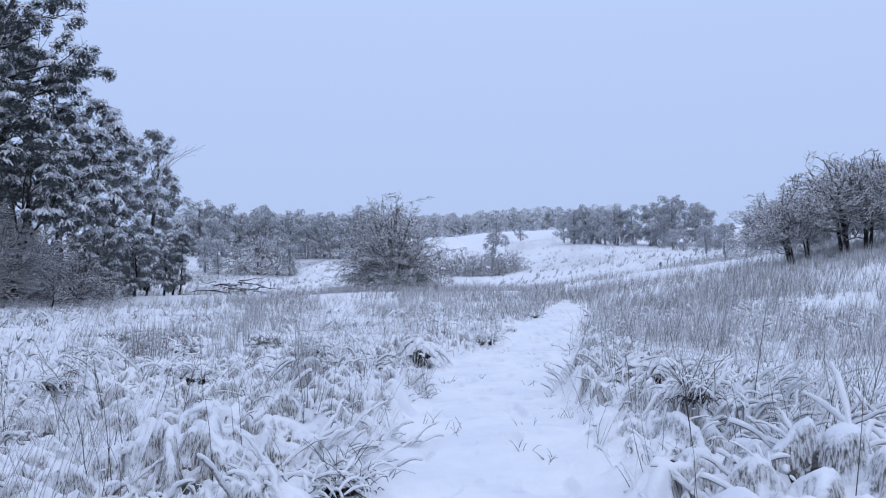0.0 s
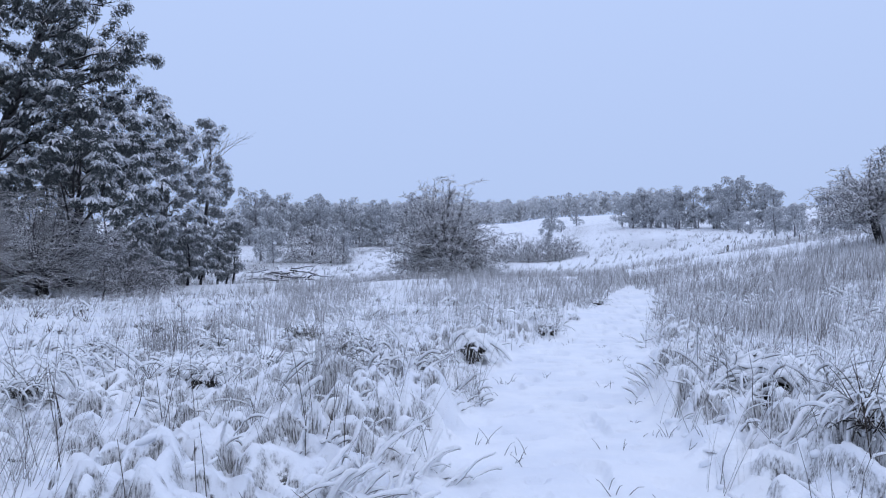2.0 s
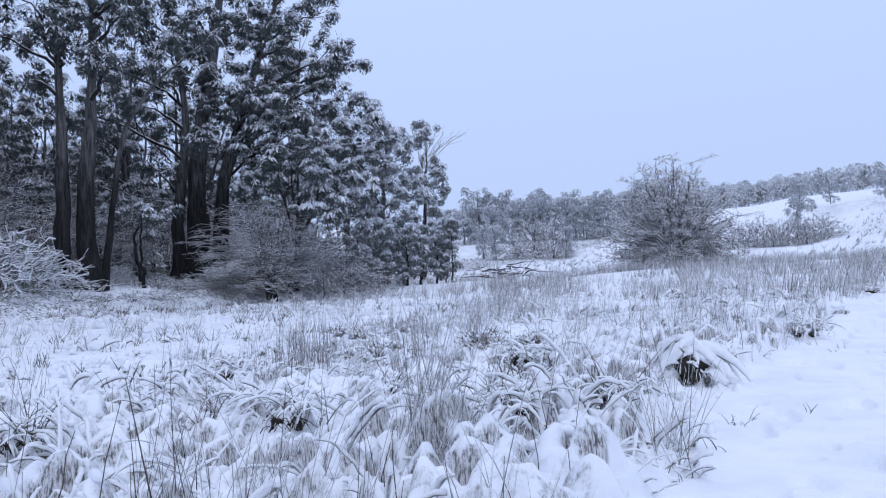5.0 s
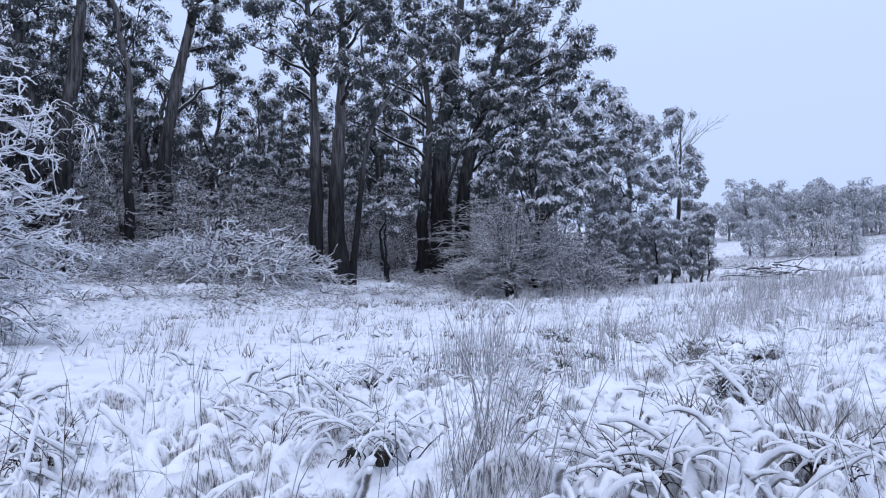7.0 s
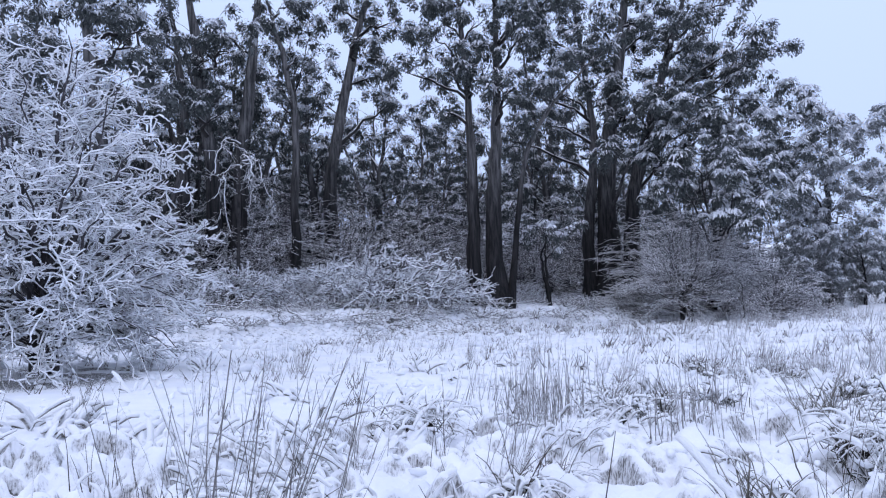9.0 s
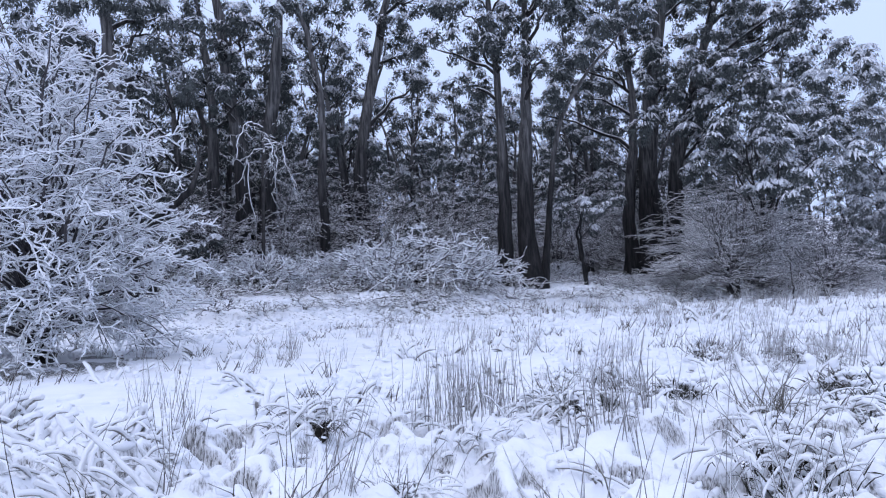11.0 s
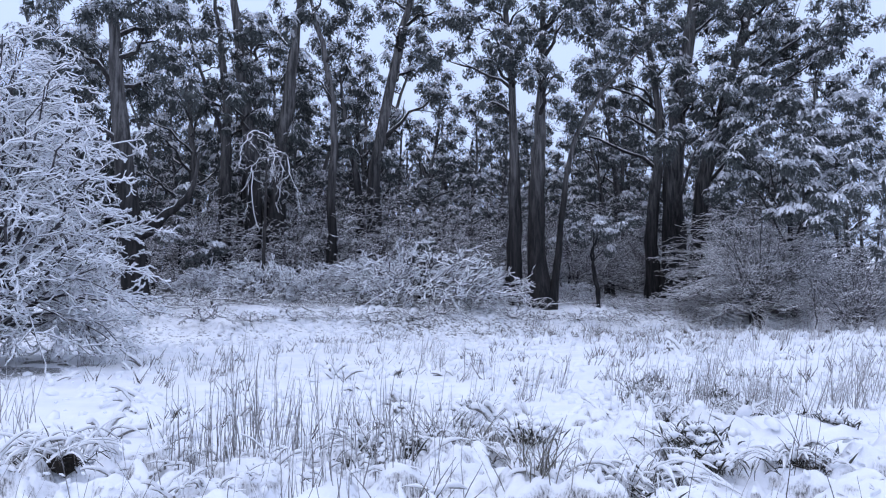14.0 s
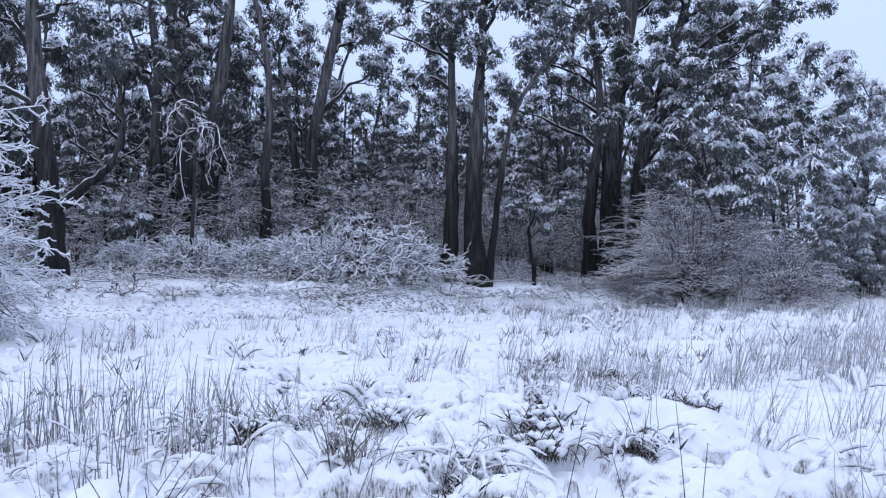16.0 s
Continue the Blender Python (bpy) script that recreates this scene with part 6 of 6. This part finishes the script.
for k in range(34):
    a = r.uniform(0, 6.28)
    stick(r, (r.normal() * 1.3, r.normal() * 0.8, 0.15 + 0.05 * k * r.uniform(0.3, 1)), (math.cos(a), math.sin(a) * 0.6, r.normal() * 0.18), r.uniform(1.2, 3.0), r.uniform(0.05, 0.11), M_BARK, pile, "branch", 5)

fence = thing("fence", (26.4, 78.0, lz(26.4, 78)), "line of weathered fence posts on the snowy slope", "fence")
for k in range(11):
    f = k / 10
    x, y = 25.2 + 3.0 * f, 86 - 17 * f
    h = r.uniform(0.6, 0.9)
    P = np.array([[x, y, lz(x, y) - 0.3], [x + r.normal() * 0.03, y, lz(x, y) + h * 0.5], [x + r.normal() * 0.06, y, lz(x, y) + h]]) - np.array(fence.location)
    V, Q = tubes(P[None], np.full((1, 3), 0.04 if k else 0.13), 6)
    top = np.arange(len(V) - 6, len(V))
    part("post", mesh_of("post", V, Q, np.array([[top[0], top[j], top[j + 1]] for j in range(1, 5)]), [M_POST], None, False), fence)

for k, (a, e) in enumerate([((-44.0, 100.0, 9.7), (-4.0, 134.0, 9.2)), ((-40.0, 100.0, 7.1), (-4.0, 134.0, 7.0))]):
    q = np.linspace(0, 1, 25)[:, None]
    P = np.array(a) * (1 - q) + np.array(e) * q - np.array([0, 0, 0.9]) * 4 * q * (1 - q)
    V, Q = tubes((P - np.array(a))[None], np.full((1, 25), 0.022), 5)
    ob = new("power_cable", mesh_of("power_cable", V, Q, None, [M_CABLE]))
    ob.location = a
    tagged(ob, "thin frosted overhead cable crossing the valley", "cable", "overhead cables")

for k, (x, y, L, rad, a) in enumerate([(-35.2, 57.6, 3.4, 0.2, 0.75)]):
    ob = thing("fallen_log", (x, y, lz(x, y) + rad * 0.7), "dark fallen log with snow lying along it", "log", "logs at the wood's edge")
    stick(r, (-L / 2 * math.cos(a), -L / 2 * math.sin(a), 0), (math.cos(a), math.sin(a), 0.02), L, rad, M_BARK, ob, "stem", 8, 0.03)
    for q in range(3):
        stick(r, (r.uniform(-0.3, 0.3) * L * math.cos(a), r.uniform(-0.3, 0.3) * L * math.sin(a), rad * 0.5), (r.normal(), r.normal(), 0.7), 0.9, rad * 0.25, M_BARK, ob, "branch", 4)
for k, (x, y, s) in enumerate([(-31.0, 32.5, 0.5), (-31.4, 34.6, 0.35), (-30.2, 36.2, 0.3), (-30.8, 28.0, 0.3), (-29.5, 41.5, 0.3)]):
    ob = tussock(x, y, s, 300 + k)
    tagged(ob, "dark weed clump at the wood's edge", "weed clump", "weed clumps")

for k in range(16):
    y = 17.5 + 2.55 * k + r.uniform(-0.8, 0.8)
    x = -34.2 - 0.05 * (y - 38) + r.uniform(-1.6, 1.2)
    ob = thing("fallen_branch", (x, y, lz(x, y) + 0.16), "fallen branch white with snow at the wood's edge", "branch", "fallen branches at the wood's edge")
    a, L = 1.5 + r.normal() * 0.5, r.uniform(1.6, 3.6)
    stick(r, (-L / 2 * math.cos(a), -L / 2 * math.sin(a), 0), (math.cos(a), math.sin(a), r.normal() * 0.06), L, r.uniform(0.025, 0.045), M_TWIGHEAVY, ob, "stem", 6, 0.4)
    for q in range(4):
        f = r.uniform(-0.4, 0.4) * L
        stick(r, (f * math.cos(a), f * math.sin(a), 0.03), (math.cos(a + r.normal() * 0.9), math.sin(a + r.normal() * 0.9), r.uniform(0.1, 0.8)), r.uniform(0.5, 1.1), 0.02, M_TWIGHEAVY, ob, "twig", 4, 0.2)

# dead drooping boughs white with rime before the stems
def drooping_tree(x, y, top, seed):
    """A slim dead stem with boughs that arch out and hang down, white with snow."""
    r = np.random.RandomState(seed)
    ob = thing("dead_bough_tree", (x, y, lz(x, y)), "slim dead tree with drooping boughs white with rime", "tree")
    q = np.linspace(0, 1, 10)
    S = np.stack([0.3 * q + 0.08 * np.sin(5 * q), 0.2 * q, -0.3 + (top + 0.3) * q], -1)
    V, Q = tubes(S[None], (0.11 * (1.1 - 0.7 * q))[None], 7)
    part("stem", mesh_of("stem", V, Q, None, [M_BARK]), ob)
    for k in range(5):
        a = k * 6.283 / 5 + r.uniform(-0.3, 0.3)
        far_, drop = r.uniform(0.9, 2.0), r.uniform(1.2, 4.4)
        z0 = top * r.uniform(0.78, 1.0)
        q = np.linspace(0, 1, 12)
        P = np.stack([0.3 + np.cos(a) * far_ * (1 - (1 - q) ** 2), 0.2 + np.sin(a) * far_ * (1 - (1 - q) ** 2), z0 + 1.1 * q - (drop + 1.1) * q ** 2], -1)
        P[1:] += np.cumsum(r.normal(size=(11, 3)) * 0.11, axis=0)
        R = 0.045 * (1.05 - 0.6 * q)
        P2, R2 = children(r, P[None], R[None], 6, 0.25, 1.0, 0.32, 1.0, -0.15, 6, 0.2, -0.3, 0.6, 0.016, 0.09)
        P3, R3 = children(r, P2, R2, 3, 0.2, 1.0, 0.5, 0.9, -0.05, 4, 0.15, -0.15, 0.7, 0.012, 0.09)
        V, Q = joined([tubes(P[None], R[None], 6), tubes(P2, R2, 4), tubes(P3, R3, 3)])
        part("bough", mesh_of("bough", V, Q, None, [M_WHITETWIG]), ob, "hanging bough thick with rime")
    return ob


drooping_tree(-38.4, 23.7, 9.2, 76)

# ---- weeds before the wood, and the closed depth of the wood ----
clods("snow_clods", "rough lumps of snow over weeds before the wood", 6500, (-35, -19, 12, 58), lambda x, y: step(fbm(x, y, 1.8, 69, 3), 0.36, 0.6) * (0.3 + 0.7 * step(-x, 24, 31)), 0.05, 0.2, 0.10)
stalks("weed_tufts", "small dead weeds poking through the snow", 4200, (-33, -9, 12, 52), lambda x, y: step(fbm(x, y, 2.2, 69, 3), 0.42, 0.66) * (0.35 + 0.65 * step(-x, 24, 31)), 0.26, 0.010, M_STEM, 2, 0.7, 5, 0.2)
rng = np.random.RandomState(77)
n = 900
Y = rng.uniform(-24, 120, n)
X = -78 - 0.02 * Y + rng.uniform(-8, 8, n)
Z = land(X, Y) + 12.5 * rng.random_sample(n) ** 1.1
V, Q, mi = leaves(rng, np.stack([X, Y, Z], -1), rng.uniform(1.2, 2.2, n), 46, 0.85, 0.34, 0.36)
tagged(new("deep_wood", mesh_of("deep_wood", V, Q, None, [M_LEAF, M_LEAFSNOW], mi, False)), "dense foliage in the depth of the snowy wood", "wood", kind="stuff")
n = 90
P = np.zeros((n, 5, 3))
Y, X = rng.uniform(-24, 118, n), rng.uniform(-84, -60, n)
q = np.linspace(0, 1, 5)[None]
P[..., 0], P[..., 1] = X[:, None] + rng.normal(size=(n, 1)) * 1.5 * q, Y[:, None] + rng.normal(size=(n, 1)) * 1.5 * q
P[..., 2] = land(X, Y)[:, None] - 0.3 + 14 * q
V, Q = tubes(P, rng.uniform(0.14, 0.3, n)[:, None] * (1.1 - 0.7 * q), 6)
tagged(new("deep_wood_trunks", mesh_of("deep_wood_trunks", V, Q, None, [M_BARK])), "dark trunks in the depth of the wood", "wood", kind="stuff")
